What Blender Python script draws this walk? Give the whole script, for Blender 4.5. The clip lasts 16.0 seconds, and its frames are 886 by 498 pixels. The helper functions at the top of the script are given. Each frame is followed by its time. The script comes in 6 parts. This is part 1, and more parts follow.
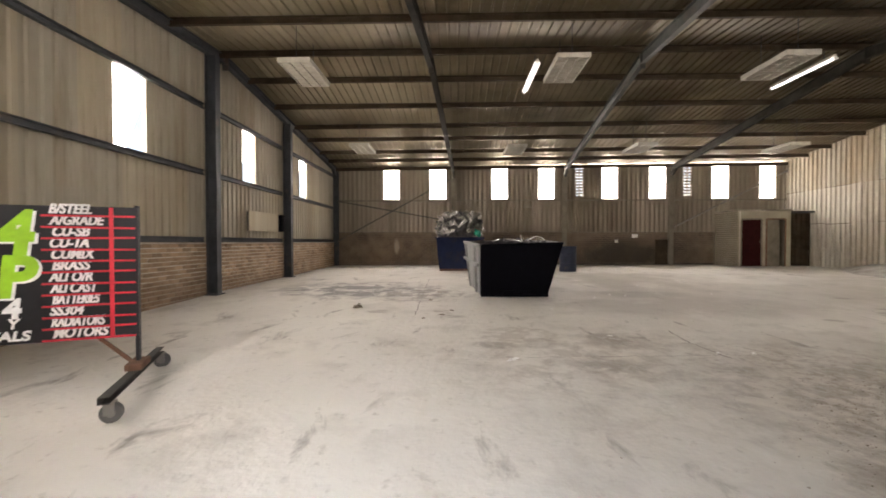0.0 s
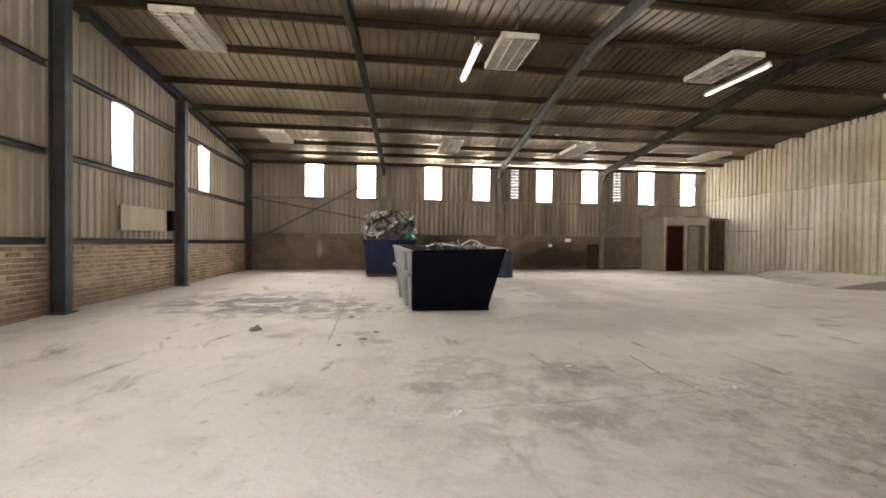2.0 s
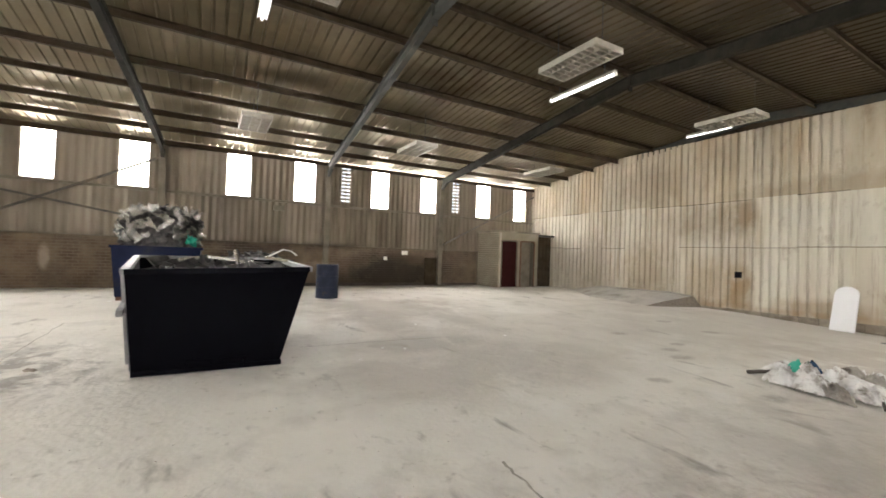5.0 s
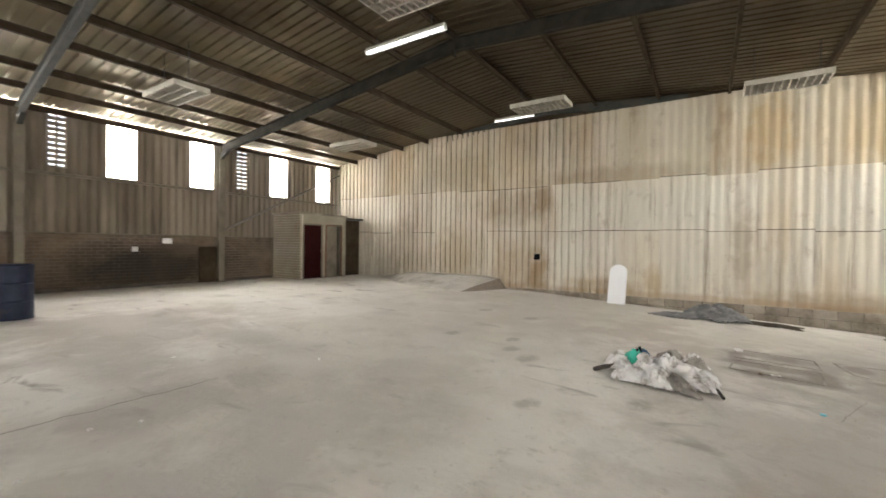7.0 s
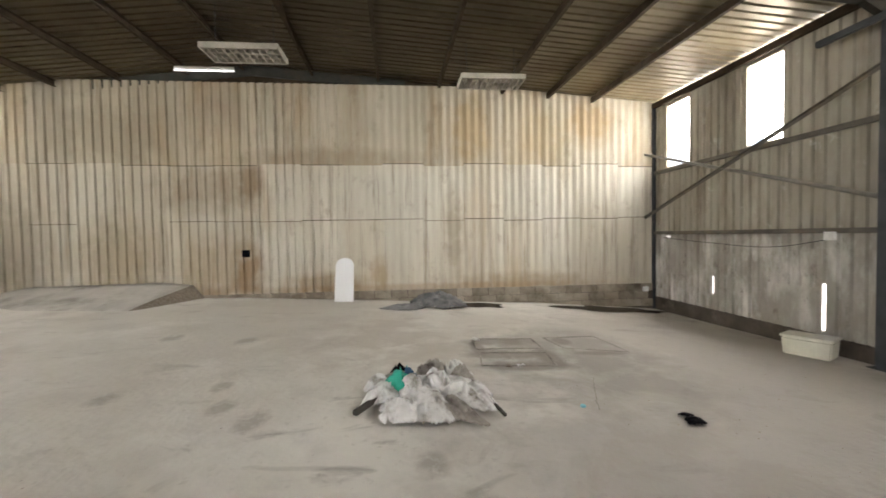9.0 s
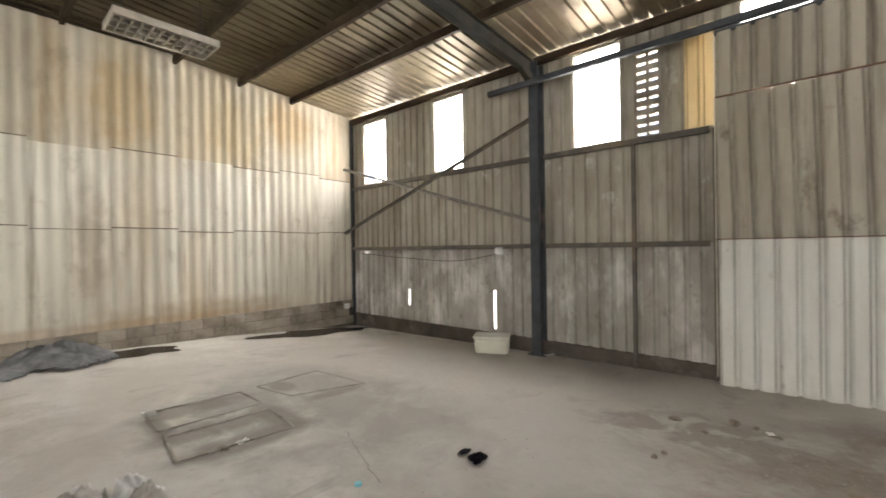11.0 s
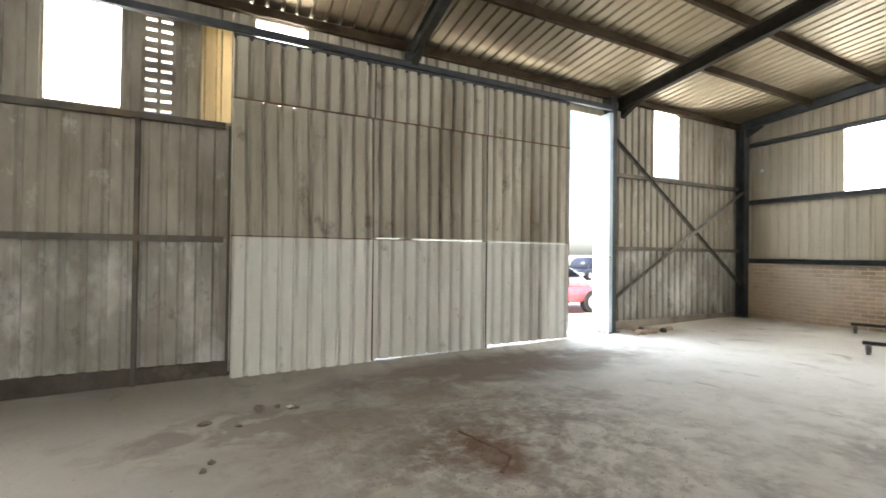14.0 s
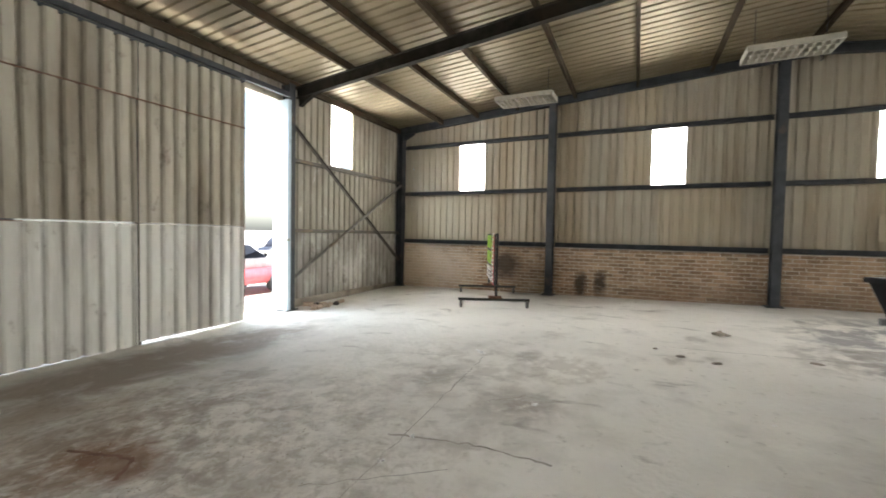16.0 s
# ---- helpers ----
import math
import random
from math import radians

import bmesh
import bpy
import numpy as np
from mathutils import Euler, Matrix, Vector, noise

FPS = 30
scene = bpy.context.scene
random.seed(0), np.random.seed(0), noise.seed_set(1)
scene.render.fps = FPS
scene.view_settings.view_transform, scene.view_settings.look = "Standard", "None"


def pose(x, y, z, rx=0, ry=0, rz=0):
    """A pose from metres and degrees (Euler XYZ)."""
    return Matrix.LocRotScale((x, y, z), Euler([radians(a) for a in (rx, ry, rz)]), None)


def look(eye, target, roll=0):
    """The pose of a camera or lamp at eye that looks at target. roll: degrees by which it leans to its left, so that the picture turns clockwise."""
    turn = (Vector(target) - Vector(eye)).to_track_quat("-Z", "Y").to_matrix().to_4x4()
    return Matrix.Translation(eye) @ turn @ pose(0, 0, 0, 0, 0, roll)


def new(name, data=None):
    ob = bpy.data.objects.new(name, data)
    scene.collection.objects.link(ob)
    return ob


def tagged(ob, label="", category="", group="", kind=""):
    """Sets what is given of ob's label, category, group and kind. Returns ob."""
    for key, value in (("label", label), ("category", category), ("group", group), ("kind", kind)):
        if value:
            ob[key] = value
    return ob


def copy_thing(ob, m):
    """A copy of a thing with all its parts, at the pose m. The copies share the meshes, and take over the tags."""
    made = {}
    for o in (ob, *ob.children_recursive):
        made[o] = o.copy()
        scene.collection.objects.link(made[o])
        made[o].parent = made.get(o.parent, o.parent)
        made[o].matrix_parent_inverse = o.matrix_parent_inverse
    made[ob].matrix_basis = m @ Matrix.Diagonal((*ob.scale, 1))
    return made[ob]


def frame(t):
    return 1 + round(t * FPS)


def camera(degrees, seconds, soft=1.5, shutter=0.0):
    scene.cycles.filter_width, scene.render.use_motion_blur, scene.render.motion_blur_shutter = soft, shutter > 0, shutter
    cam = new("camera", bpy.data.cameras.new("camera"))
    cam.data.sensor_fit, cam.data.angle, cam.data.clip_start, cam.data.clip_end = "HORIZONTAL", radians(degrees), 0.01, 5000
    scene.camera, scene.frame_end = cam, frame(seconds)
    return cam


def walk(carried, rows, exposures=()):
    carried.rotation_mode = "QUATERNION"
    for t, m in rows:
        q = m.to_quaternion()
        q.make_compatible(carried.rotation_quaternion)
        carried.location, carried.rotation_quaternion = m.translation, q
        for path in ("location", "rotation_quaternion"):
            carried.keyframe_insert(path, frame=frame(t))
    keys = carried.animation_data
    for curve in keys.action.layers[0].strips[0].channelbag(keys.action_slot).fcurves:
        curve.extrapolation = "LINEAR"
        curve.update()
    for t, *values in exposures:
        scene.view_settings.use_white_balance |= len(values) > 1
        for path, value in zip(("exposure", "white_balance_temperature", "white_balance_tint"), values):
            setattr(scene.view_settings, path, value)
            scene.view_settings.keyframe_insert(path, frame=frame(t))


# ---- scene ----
cam = camera(93.7, 16.0, 1.7, 0.2)
PATH = [
    (0, (0.338, 0.105, 1.281), (0.272, 2.103, 1.248), 0.0),
    (0.5, (0.244, 0.41, 1.353), (0.367, 2.405, 1.296), -0.7),
    (1, (0.311, 0.703, 1.343), (0.417, 2.7, 1.33), 0.2),
    (1.5, (0.388, 1.01, 1.352), (0.476, 3.006, 1.26), 0.3),
    (2, (0.418, 1.354, 1.361), (0.677, 3.337, 1.334), 0.6),
    (2.5, (0.546, 1.699, 1.385), (0.935, 3.661, 1.39), 0.9),
    (3, (0.715, 2.079, 1.413), (1.223, 4.013, 1.415), 1.3),
    (3.5, (0.859, 2.531, 1.416), (1.482, 4.431, 1.392), 1.0),
    (3.7, (0.928, 2.691, 1.425), (1.588, 4.579, 1.413), 0.7),
    (5.8, (1.761, 4.367, 1.464), (3.05, 5.896, 1.507), 1.4),
    (6, (1.83, 4.561, 1.514), (3.203, 6.015, 1.552), 0.7),
    (6.5, (2.133, 4.905, 1.567), (3.635, 6.226, 1.581), 0.3),
    (7, (2.485, 5.233, 1.553), (4.153, 6.335, 1.532), 0.8),
    (7.5, (2.833, 5.522, 1.519), (4.688, 6.272, 1.496), 0.4),
    (8, (3.254, 5.738, 1.564), (5.196, 6.217, 1.542), 0.7),
    (8.2, (3.442, 5.815, 1.601), (5.407, 6.186, 1.559), 0.1),
    (10.3, (5.076, 6.118, 1.561), (6.775, 5.064, 1.542), -0.4),
    (10.5, (5.231, 6.13, 1.573), (6.87, 4.985, 1.549), -0.4),
    (11, (5.499, 6.081, 1.57), (6.816, 4.575, 1.563), -0.9),
    (11.5, (5.734, 6.058, 1.498), (6.68, 4.296, 1.499), -0.3),
    (12, (5.884, 5.911, 1.44), (6.578, 4.036, 1.487), 0.3),
    (12.5, (5.936, 5.829, 1.462), (6.185, 3.845, 1.508), 0.4),
    (13, (6.084, 5.839, 1.367), (5.829, 3.856, 1.427), 0.1),
    (13.5, (6.146, 5.832, 1.404), (5.545, 3.925, 1.447), 0.4),
    (14, (6.134, 5.842, 1.418), (5.292, 4.028, 1.44), 0.7),
    (14.5, (6.07, 5.962, 1.414), (5.015, 4.263, 1.407), 0.9),
    (15, (6.02, 6.148, 1.418), (4.722, 4.626, 1.383), 1.5),
    (15.5, (6.026, 6.227, 1.406), (4.437, 5.013, 1.375), 1.6),
    (16, (6.001, 6.462, 1.558), (4.206, 5.582, 1.486), 1.1),
]
walk(cam, [(t, look(eye, target, roll)) for t, eye, target, roll in PATH],
     [(0.0, 1.88, 7000, 17), (2.0, 2.10, 6900, 13), (6.0, 2.34, 6550, 11), (8.0, 2.10, 6550, 11), (10.5, 2.08, 6500, 12), (12.5, 2.18, 6550, 12), (13.5, 2.16, 6400, 9), (16.0, 2.05, 6400, 9)])

# ---- light ----
world = bpy.data.worlds.new("overcast_sky")
scene.world = world
world.use_nodes = True
wn = world.node_tree
sky = wn.nodes.new("ShaderNodeTexSky")
sky.sky_type = 'NISHITA'
sky.sun_disc = False
sky.sun_elevation = radians(62)
sky.sun_rotation = radians(90)
sky.dust_density = 3.0
wn.links.new(sky.outputs[0], wn.nodes["Background"].inputs[0])
wn.nodes["Background"].inputs[1].default_value = 0.15
sun_data = bpy.data.lights.new("sun", 'SUN')
sun_data.energy, sun_data.angle, sun_data.color = 4.5, radians(0.6), (1.0, 0.95, 0.88)
sun = new("sun", sun_data)
sun.matrix_world = look((40, 3, 75), (0, 3, 0))
WINDOW_RADIANCE = 7.4


def sky_lamp(name, place, target, w, h):
    d = bpy.data.lights.new(name, 'AREA')
    d.shape, d.size, d.size_y = 'RECTANGLE', w, h
    d.energy = math.pi * w * h * WINDOW_RADIANCE
    d.color = (1.0, 0.965, 0.905)
    ob = new(name, d)
    ob.matrix_world = look(place, target)
    return ob


door_sky = sky_lamp("doorway_daylight", (0.1, -1.5, 5.35), (0.5, 1.2, 0.3), 2.4, 1.6)
door_sky.data.energy, door_sky.data.color = 205.0, (0.78, 0.89, 1.0)
# added lamp on the ground outside, stands in for bounce from the sunlit yard
yard_bounce = sky_lamp("added_yard_fill", (0.15, -1.75, -0.06), (0.15, -1.25, 1.0), 1.5, 1.5)
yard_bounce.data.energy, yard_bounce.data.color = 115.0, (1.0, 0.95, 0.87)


# ---- materials ----
def ramp_mat(name, c1, c2, scale=3.0, rough=0.8, metal=0.0, bump=0.2, fine=40.0, stain=None, stain_scale=0.5,
             stain_at=(0.52, 0.68), streak=1.0, vary=0.0, spec=0.3, drip=None, fleck=None, tint=None):
    m = bpy.data.materials.new(name)
    m.use_nodes = True
    n, l = m.node_tree.nodes, m.node_tree.links
    b = n["Principled BSDF"]
    b.inputs["Roughness"].default_value = rough
    b.inputs["Metallic"].default_value = metal
    b.inputs["Specular IOR Level"].default_value = spec
    geo = n.new("ShaderNodeNewGeometry")
    mp = n.new("ShaderNodeMapping")
    mp.inputs["Scale"].default_value = (1, 1, streak)
    l.new(geo.outputs["Position"], mp.inputs["Vector"])
    n1 = n.new("ShaderNodeTexNoise")
    n1.inputs["Scale"].default_value, n1.inputs["Detail"].default_value, n1.inputs["Roughness"].default_value = scale, 6, 0.65
    l.new(mp.outputs[0], n1.inputs["Vector"])
    r = n.new("ShaderNodeValToRGB")
    r.color_ramp.elements[0].position, r.color_ramp.elements[1].position = 0.32, 0.68
    r.color_ramp.elements[0].color, r.color_ramp.elements[1].color = (*c1, 1), (*c2, 1)
    l.new(n1.outputs["Fac"], r.inputs["Fac"])
    col = r.outputs["Color"]
    if stain:
        n2 = n.new("ShaderNodeTexNoise")
        n2.inputs["Scale"].default_value, n2.inputs["Detail"].default_value = stain_scale, 8
        n2.inputs["Roughness"].default_value = 0.62
        l.new(mp.outputs[0], n2.inputs["Vector"])
        r2 = n.new("ShaderNodeValToRGB")
        r2.color_ramp.elements[0].position, r2.color_ramp.elements[1].position = stain_at
        l.new(n2.outputs["Fac"], r2.inputs["Fac"])
        mx = n.new("ShaderNodeMix")
        mx.data_type = 'RGBA'
        l.new(r2.outputs["Color"], mx.inputs["Factor"])
        l.new(col, mx.inputs["A"])
        mx.inputs["B"].default_value = (*stain, 1)
        col = mx.outputs["Result"]
    def layer(col, colour, sc, lo, hi, k, zs):
        m3 = n.new("ShaderNodeMapping")
        m3.inputs["Scale"].default_value = (1, 1, zs)
        l.new(geo.outputs["Position"], m3.inputs["Vector"])
        nt = n.new("ShaderNodeTexNoise")
        nt.inputs["Scale"].default_value, nt.inputs["Detail"].default_value, nt.inputs["Roughness"].default_value = sc, 9, 0.68
        l.new(m3.outputs[0], nt.inputs["Vector"])
        rg = n.new("ShaderNodeMapRange")
        rg.inputs["From Min"].default_value, rg.inputs["From Max"].default_value = lo, hi
        rg.inputs["To Max"].default_value = k
        l.new(nt.outputs["Fac"], rg.inputs["Value"])
        mx2 = n.new("ShaderNodeMix")
        mx2.data_type = 'RGBA'
        l.new(rg.outputs["Result"], mx2.inputs["Factor"])
        l.new(col, mx2.inputs["A"])
        mx2.inputs["B"].default_value = (*colour, 1)
        return mx2.outputs["Result"]

    if tint:
        oi2 = n.new("ShaderNodeObjectInfo")
        rg2 = n.new("ShaderNodeMapRange")
        rg2.inputs["From Min"].default_value, rg2.inputs["To Max"].default_value = 0.45, tint[1]
        l.new(oi2.outputs["Random"], rg2.inputs["Value"])
        mx3 = n.new("ShaderNodeMix")
        mx3.data_type = 'RGBA'
        l.new(rg2.outputs["Result"], mx3.inputs["Factor"])
        l.new(col, mx3.inputs["A"])
        mx3.inputs["B"].default_value = (*tint[0], 1)
        col = mx3.outputs["Result"]
    if drip:
        col = layer(col, *drip, 0.06)
    if fleck:
        col = layer(col, *fleck, 0.7)
    if vary:
        oi = n.new("ShaderNodeObjectInfo")
        mr = n.new("ShaderNodeMapRange")
        mr.inputs["To Min"].default_value, mr.inputs["To Max"].default_value = 1 - vary, 1 + vary * 0.6
        l.new(oi.outputs["Random"], mr.inputs["Value"])
        hs = n.new("ShaderNodeHueSaturation")
        l.new(mr.outputs["Result"], hs.inputs["Value"])
        l.new(col, hs.inputs["Color"])
        col = hs.outputs["Color"]
    l.new(col, b.inputs["Base Color"])
    n3 = n.new("ShaderNodeTexNoise")
    n3.inputs["Scale"].default_value, n3.inputs["Detail"].default_value = fine, 4
    l.new(geo.outputs["Position"], n3.inputs["Vector"])
    bp = n.new("ShaderNodeBump")
    bp.inputs["Strength"].default_value, bp.inputs["Distance"].default_value = bump, 0.01
    l.new(n3.outputs["Fac"], bp.inputs["Height"])
    l.new(bp.outputs[0], b.inputs["Normal"])
    return m


def plain_mat(name, c, rough=0.5, metal=0.0, spec=0.4):
    c2 = tuple(min(1, v * 1.15) for v in c)
    c1 = tuple(v * 0.82 for v in c)
    return ramp_mat(name, c1, c2, scale=6, rough=rough, metal=metal, bump=0.05, spec=spec)


M_SHEET_E = ramp_mat("cream_fibre_cement", (0.51, 0.475, 0.39), (0.70, 0.67, 0.58), 1.3, 0.85, stain=(0.38, 0.28, 0.16), stain_scale=1.1, stain_at=(0.55, 0.80), streak=0.14, vary=0.07, drip=((0.18, 0.115, 0.06), 5.0, 0.53, 0.74, 0.8), fleck=((0.30, 0.24, 0.17), 2.6, 0.58, 0.74, 0.55), tint=((0.46, 0.395, 0.29), 0.35))
M_SHEET_ETOP = ramp_mat("brown_stained_fibre_cement", (0.43, 0.385, 0.295), (0.585, 0.54, 0.435), 1.3, 0.85, stain=(0.40, 0.29, 0.165), stain_scale=0.9, stain_at=(0.5, 0.74), streak=0.2, vary=0.08, drip=((0.17, 0.095, 0.04), 4.0, 0.55, 0.75, 0.8), fleck=((0.24, 0.19, 0.13), 2.2, 0.56, 0.72, 0.5), tint=((0.44, 0.36, 0.235), 0.35))
M_LAP = ramp_mat("stain_and_shadow_lap", (0.06, 0.045, 0.03), (0.16, 0.125, 0.085), 6, 0.95)
M_SHEET_S = ramp_mat("weathered_fibre_cement", (0.27, 0.245, 0.195), (0.42, 0.39, 0.325), 1.6, 0.88, stain=(0.18, 0.15, 0.115), stain_scale=1.4, stain_at=(0.52, 0.76), streak=0.3, vary=0.12, drip=((0.12, 0.095, 0.07), 5, 0.56, 0.78, 0.6), fleck=((0.60, 0.58, 0.53), 3.0, 0.60, 0.68, 0.55))
M_SHEET_SLOW = ramp_mat("flaking_limewashed_fibre_cement", (0.255, 0.235, 0.20), (0.41, 0.39, 0.345), 1.8, 0.9, stain=(0.60, 0.585, 0.55), stain_scale=1.6, stain_at=(0.5, 0.66), streak=0.5, vary=0.10, drip=((0.15, 0.125, 0.10), 6, 0.56, 0.76, 0.6), fleck=((0.16, 0.14, 0.12), 3.4, 0.58, 0.68, 0.7))
# upper door sheets are browner; window light on the lower ones is painted in
M_DOOR = ramp_mat("painted_door_sheet", (0.59, 0.58, 0.53), (0.76, 0.75, 0.70), 1.2, 0.7, stain=(0.30, 0.27, 0.23), stain_scale=1.0, stain_at=(0.55, 0.76), streak=0.15, vary=0.08, drip=((0.20, 0.17, 0.14), 5, 0.58, 0.78, 0.6), fleck=((0.22, 0.19, 0.15), 3.2, 0.61, 0.70, 0.6))
M_DOORTOP = ramp_mat("dim_brown_upper_door_sheet", (0.34, 0.308, 0.245), (0.51, 0.475, 0.398), 1.2, 0.75, stain=(0.20, 0.165, 0.12), stain_scale=1.0, stain_at=(0.50, 0.72), streak=0.15, vary=0.12, drip=((0.11, 0.085, 0.06), 5, 0.55, 0.76, 0.7), fleck=((0.12, 0.095, 0.07), 2.6, 0.60, 0.70, 0.65))
M_SHEET_W = ramp_mat("buff_cladding_sheet", (0.31, 0.275, 0.215), (0.43, 0.395, 0.32), 1.2, 0.8, stain=(0.25, 0.205, 0.145), stain_scale=0.8, streak=0.12, vary=0.12, drip=((0.16, 0.125, 0.085), 5, 0.58, 0.78, 0.5), tint=((0.36, 0.29, 0.19), 0.4))
# brown lowered to put the backlit north wall's shade into the colour
M_SHEET_N = ramp_mat("backlit_brown_cladding", (0.20, 0.168, 0.13), (0.30, 0.259, 0.206), 1.2, 0.8, stain=(0.12, 0.095, 0.065), stain_scale=0.8, streak=0.12, vary=0.10, drip=((0.07, 0.055, 0.04), 5, 0.58, 0.78, 0.5))
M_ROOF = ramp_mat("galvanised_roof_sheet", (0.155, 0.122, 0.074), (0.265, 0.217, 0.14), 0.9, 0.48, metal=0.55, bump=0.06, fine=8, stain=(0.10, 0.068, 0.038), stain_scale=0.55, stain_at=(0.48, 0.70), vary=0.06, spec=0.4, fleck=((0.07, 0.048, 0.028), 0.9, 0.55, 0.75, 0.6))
M_STEEL = ramp_mat("dark_painted_steel", (0.035, 0.039, 0.045), (0.065, 0.07, 0.078), 4, 0.6, bump=0.08, stain=(0.14, 0.10, 0.07), stain_scale=1.5, stain_at=(0.6, 0.75))
M_FRAME = ramp_mat("grey_painted_steel", (0.036, 0.038, 0.034), (0.062, 0.062, 0.054), 4, 0.7, bump=0.08, stain=(0.075, 0.06, 0.042), stain_scale=1.5, stain_at=(0.55, 0.75))
M_RAFTER = ramp_mat("dark_grey_rafter_steel", (0.02, 0.0185, 0.0155), (0.038, 0.035, 0.028), 4, 0.8, bump=0.08, stain=(0.045, 0.035, 0.025), stain_scale=1.5, stain_at=(0.55, 0.75), spec=0.08)
M_COLN = ramp_mat("dusty_beige_steel", (0.15, 0.13, 0.10), (0.23, 0.205, 0.16), 3, 0.75, bump=0.1)
M_PURLIN = ramp_mat("rusty_purlin_steel", (0.036, 0.027, 0.017), (0.07, 0.053, 0.035), 3, 0.8, spec=0.08, stain=(0.07, 0.045, 0.028), stain_scale=2)
M_GIRT = ramp_mat("dusty_brown_grey_steel", (0.075, 0.07, 0.062), (0.14, 0.125, 0.105), 4, 0.7, bump=0.1, stain=(0.17, 0.13, 0.09), stain_scale=1.8)
M_PIPE = ramp_mat("dull_galvanised_pipe", (0.16, 0.152, 0.138), (0.27, 0.255, 0.23), 5, 0.42, metal=0.35, bump=0.08, stain=(0.22, 0.17, 0.12), stain_scale=2.5)
M_YELLOW = ramp_mat("yellowed_fibreglass_sheet", (0.50, 0.38, 0.19), (0.66, 0.53, 0.29), 2, 0.6, stain=(0.3, 0.2, 0.08), stain_scale=2, streak=0.2)
M_YELLOW.node_tree.nodes["Principled BSDF"].inputs["Transmission Weight"].default_value = 0.25
M_JAMB = ramp_mat("pale_blue_painted_steel", (0.42, 0.52, 0.60), (0.52, 0.62, 0.70), 3, 0.5)
M_BRICK = ramp_mat("clay_face_brick", (0.26, 0.175, 0.112), (0.43, 0.31, 0.21), 2.5, 0.9, bump=0.4, fine=60, vary=0.34, stain=(0.50, 0.40, 0.29), stain_scale=1.2, stain_at=(0.56, 0.78))
M_MORTAR = ramp_mat("pale_lime_mortar", (0.46, 0.41, 0.34), (0.62, 0.57, 0.49), 8, 0.95, bump=0.4)
# sooty brick, its base tone also lowered for the backlit wall's shade
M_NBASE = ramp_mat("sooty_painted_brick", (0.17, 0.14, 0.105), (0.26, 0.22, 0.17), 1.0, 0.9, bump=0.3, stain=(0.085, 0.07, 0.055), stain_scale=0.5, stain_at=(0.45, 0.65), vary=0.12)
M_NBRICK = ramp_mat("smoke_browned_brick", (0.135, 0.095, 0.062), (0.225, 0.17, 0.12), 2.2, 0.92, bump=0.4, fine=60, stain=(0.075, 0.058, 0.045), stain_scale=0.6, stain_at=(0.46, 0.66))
M_PLINTH = ramp_mat("stained_concrete_plinth", (0.24, 0.21, 0.17), (0.38, 0.34, 0.28), 1.2, 0.9, stain=(0.12, 0.10, 0.08), stain_scale=0.9, bump=0.4)
M_BLOCK = ramp_mat("stained_concrete_block", (0.22, 0.19, 0.15), (0.40, 0.355, 0.29), 2.2, 0.92, bump=0.5, fine=30, vary=0.22, stain=(0.13, 0.10, 0.075), stain_scale=1.6, stain_at=(0.52, 0.7))
M_SOOT = ramp_mat("soot_dark_concrete", (0.06, 0.05, 0.042), (0.13, 0.11, 0.09), 2.0, 0.9, bump=0.5, stain=(0.22, 0.19, 0.155), stain_scale=1.5, stain_at=(0.6, 0.75))
M_BOOTH = ramp_mat("beige_painted_brick", (0.29, 0.255, 0.195), (0.40, 0.36, 0.285), 1.5, 0.9, bump=0.3, vary=0.12)
M_WHITE = plain_mat("white_plastic", (0.82, 0.82, 0.80), 0.4)
M_LIGHTBOX = plain_mat("dusty_white_enamel", (0.42, 0.395, 0.335), 0.5)
M_BLACK = plain_mat("black_painted_steel", (0.003, 0.003, 0.005), 0.7, spec=0.04)
M_SKIPGREY = ramp_mat("worn_grey_skip_paint", (0.14, 0.14, 0.145), (0.40, 0.395, 0.39), 3, 0.5, stain=(0.05, 0.05, 0.055), stain_scale=3, streak=0.3, metal=0.2)
M_BLUE = ramp_mat("navy_painted_steel", (0.006, 0.010, 0.034), (0.011, 0.018, 0.055), 3, 0.6, spec=0.15, stain=(0.02, 0.02, 0.03), stain_scale=2)
M_ALU = ramp_mat("crumpled_aluminium", (0.66, 0.65, 0.62), (0.92, 0.91, 0.88), 4, 0.24, metal=0.85, bump=0.5, fine=14, spec=0.6)
M_SCRAP = ramp_mat("dark_scrap_metal", (0.035, 0.035, 0.04), (0.16, 0.15, 0.14), 7, 0.5, metal=0.4, bump=0.5, fine=20)
M_TEAL = plain_mat("teal_plastic_film", (0.02, 0.42, 0.30), 0.45)
M_NAVYCLOTH = plain_mat("blue_cloth", (0.03, 0.08, 0.16), 0.8)
M_CLOTH = ramp_mat("dirty_white_cloth", (0.66, 0.65, 0.635), (0.86, 0.86, 0.85), 6, 0.9, stain=(0.25, 0.22, 0.185), stain_scale=5, stain_at=(0.49, 0.66), bump=0.35, fine=34)
M_CLOTH2 = ramp_mat("grey_brown_sacking", (0.26, 0.235, 0.21), (0.46, 0.43, 0.39), 9, 0.95, stain=(0.12, 0.10, 0.09), stain_scale=6, stain_at=(0.55, 0.7), bump=0.4)
M_TARP = ramp_mat("grey_tarpaulin", (0.10, 0.105, 0.11), (0.25, 0.25, 0.25), 6, 0.7, bump=0.3)
M_RED = plain_mat("oxblood_door_paint", (0.030, 0.005, 0.005), 0.8, spec=0.1)
M_CASTOR = plain_mat("scuffed_grey_rubber", (0.12, 0.115, 0.11), 0.8)
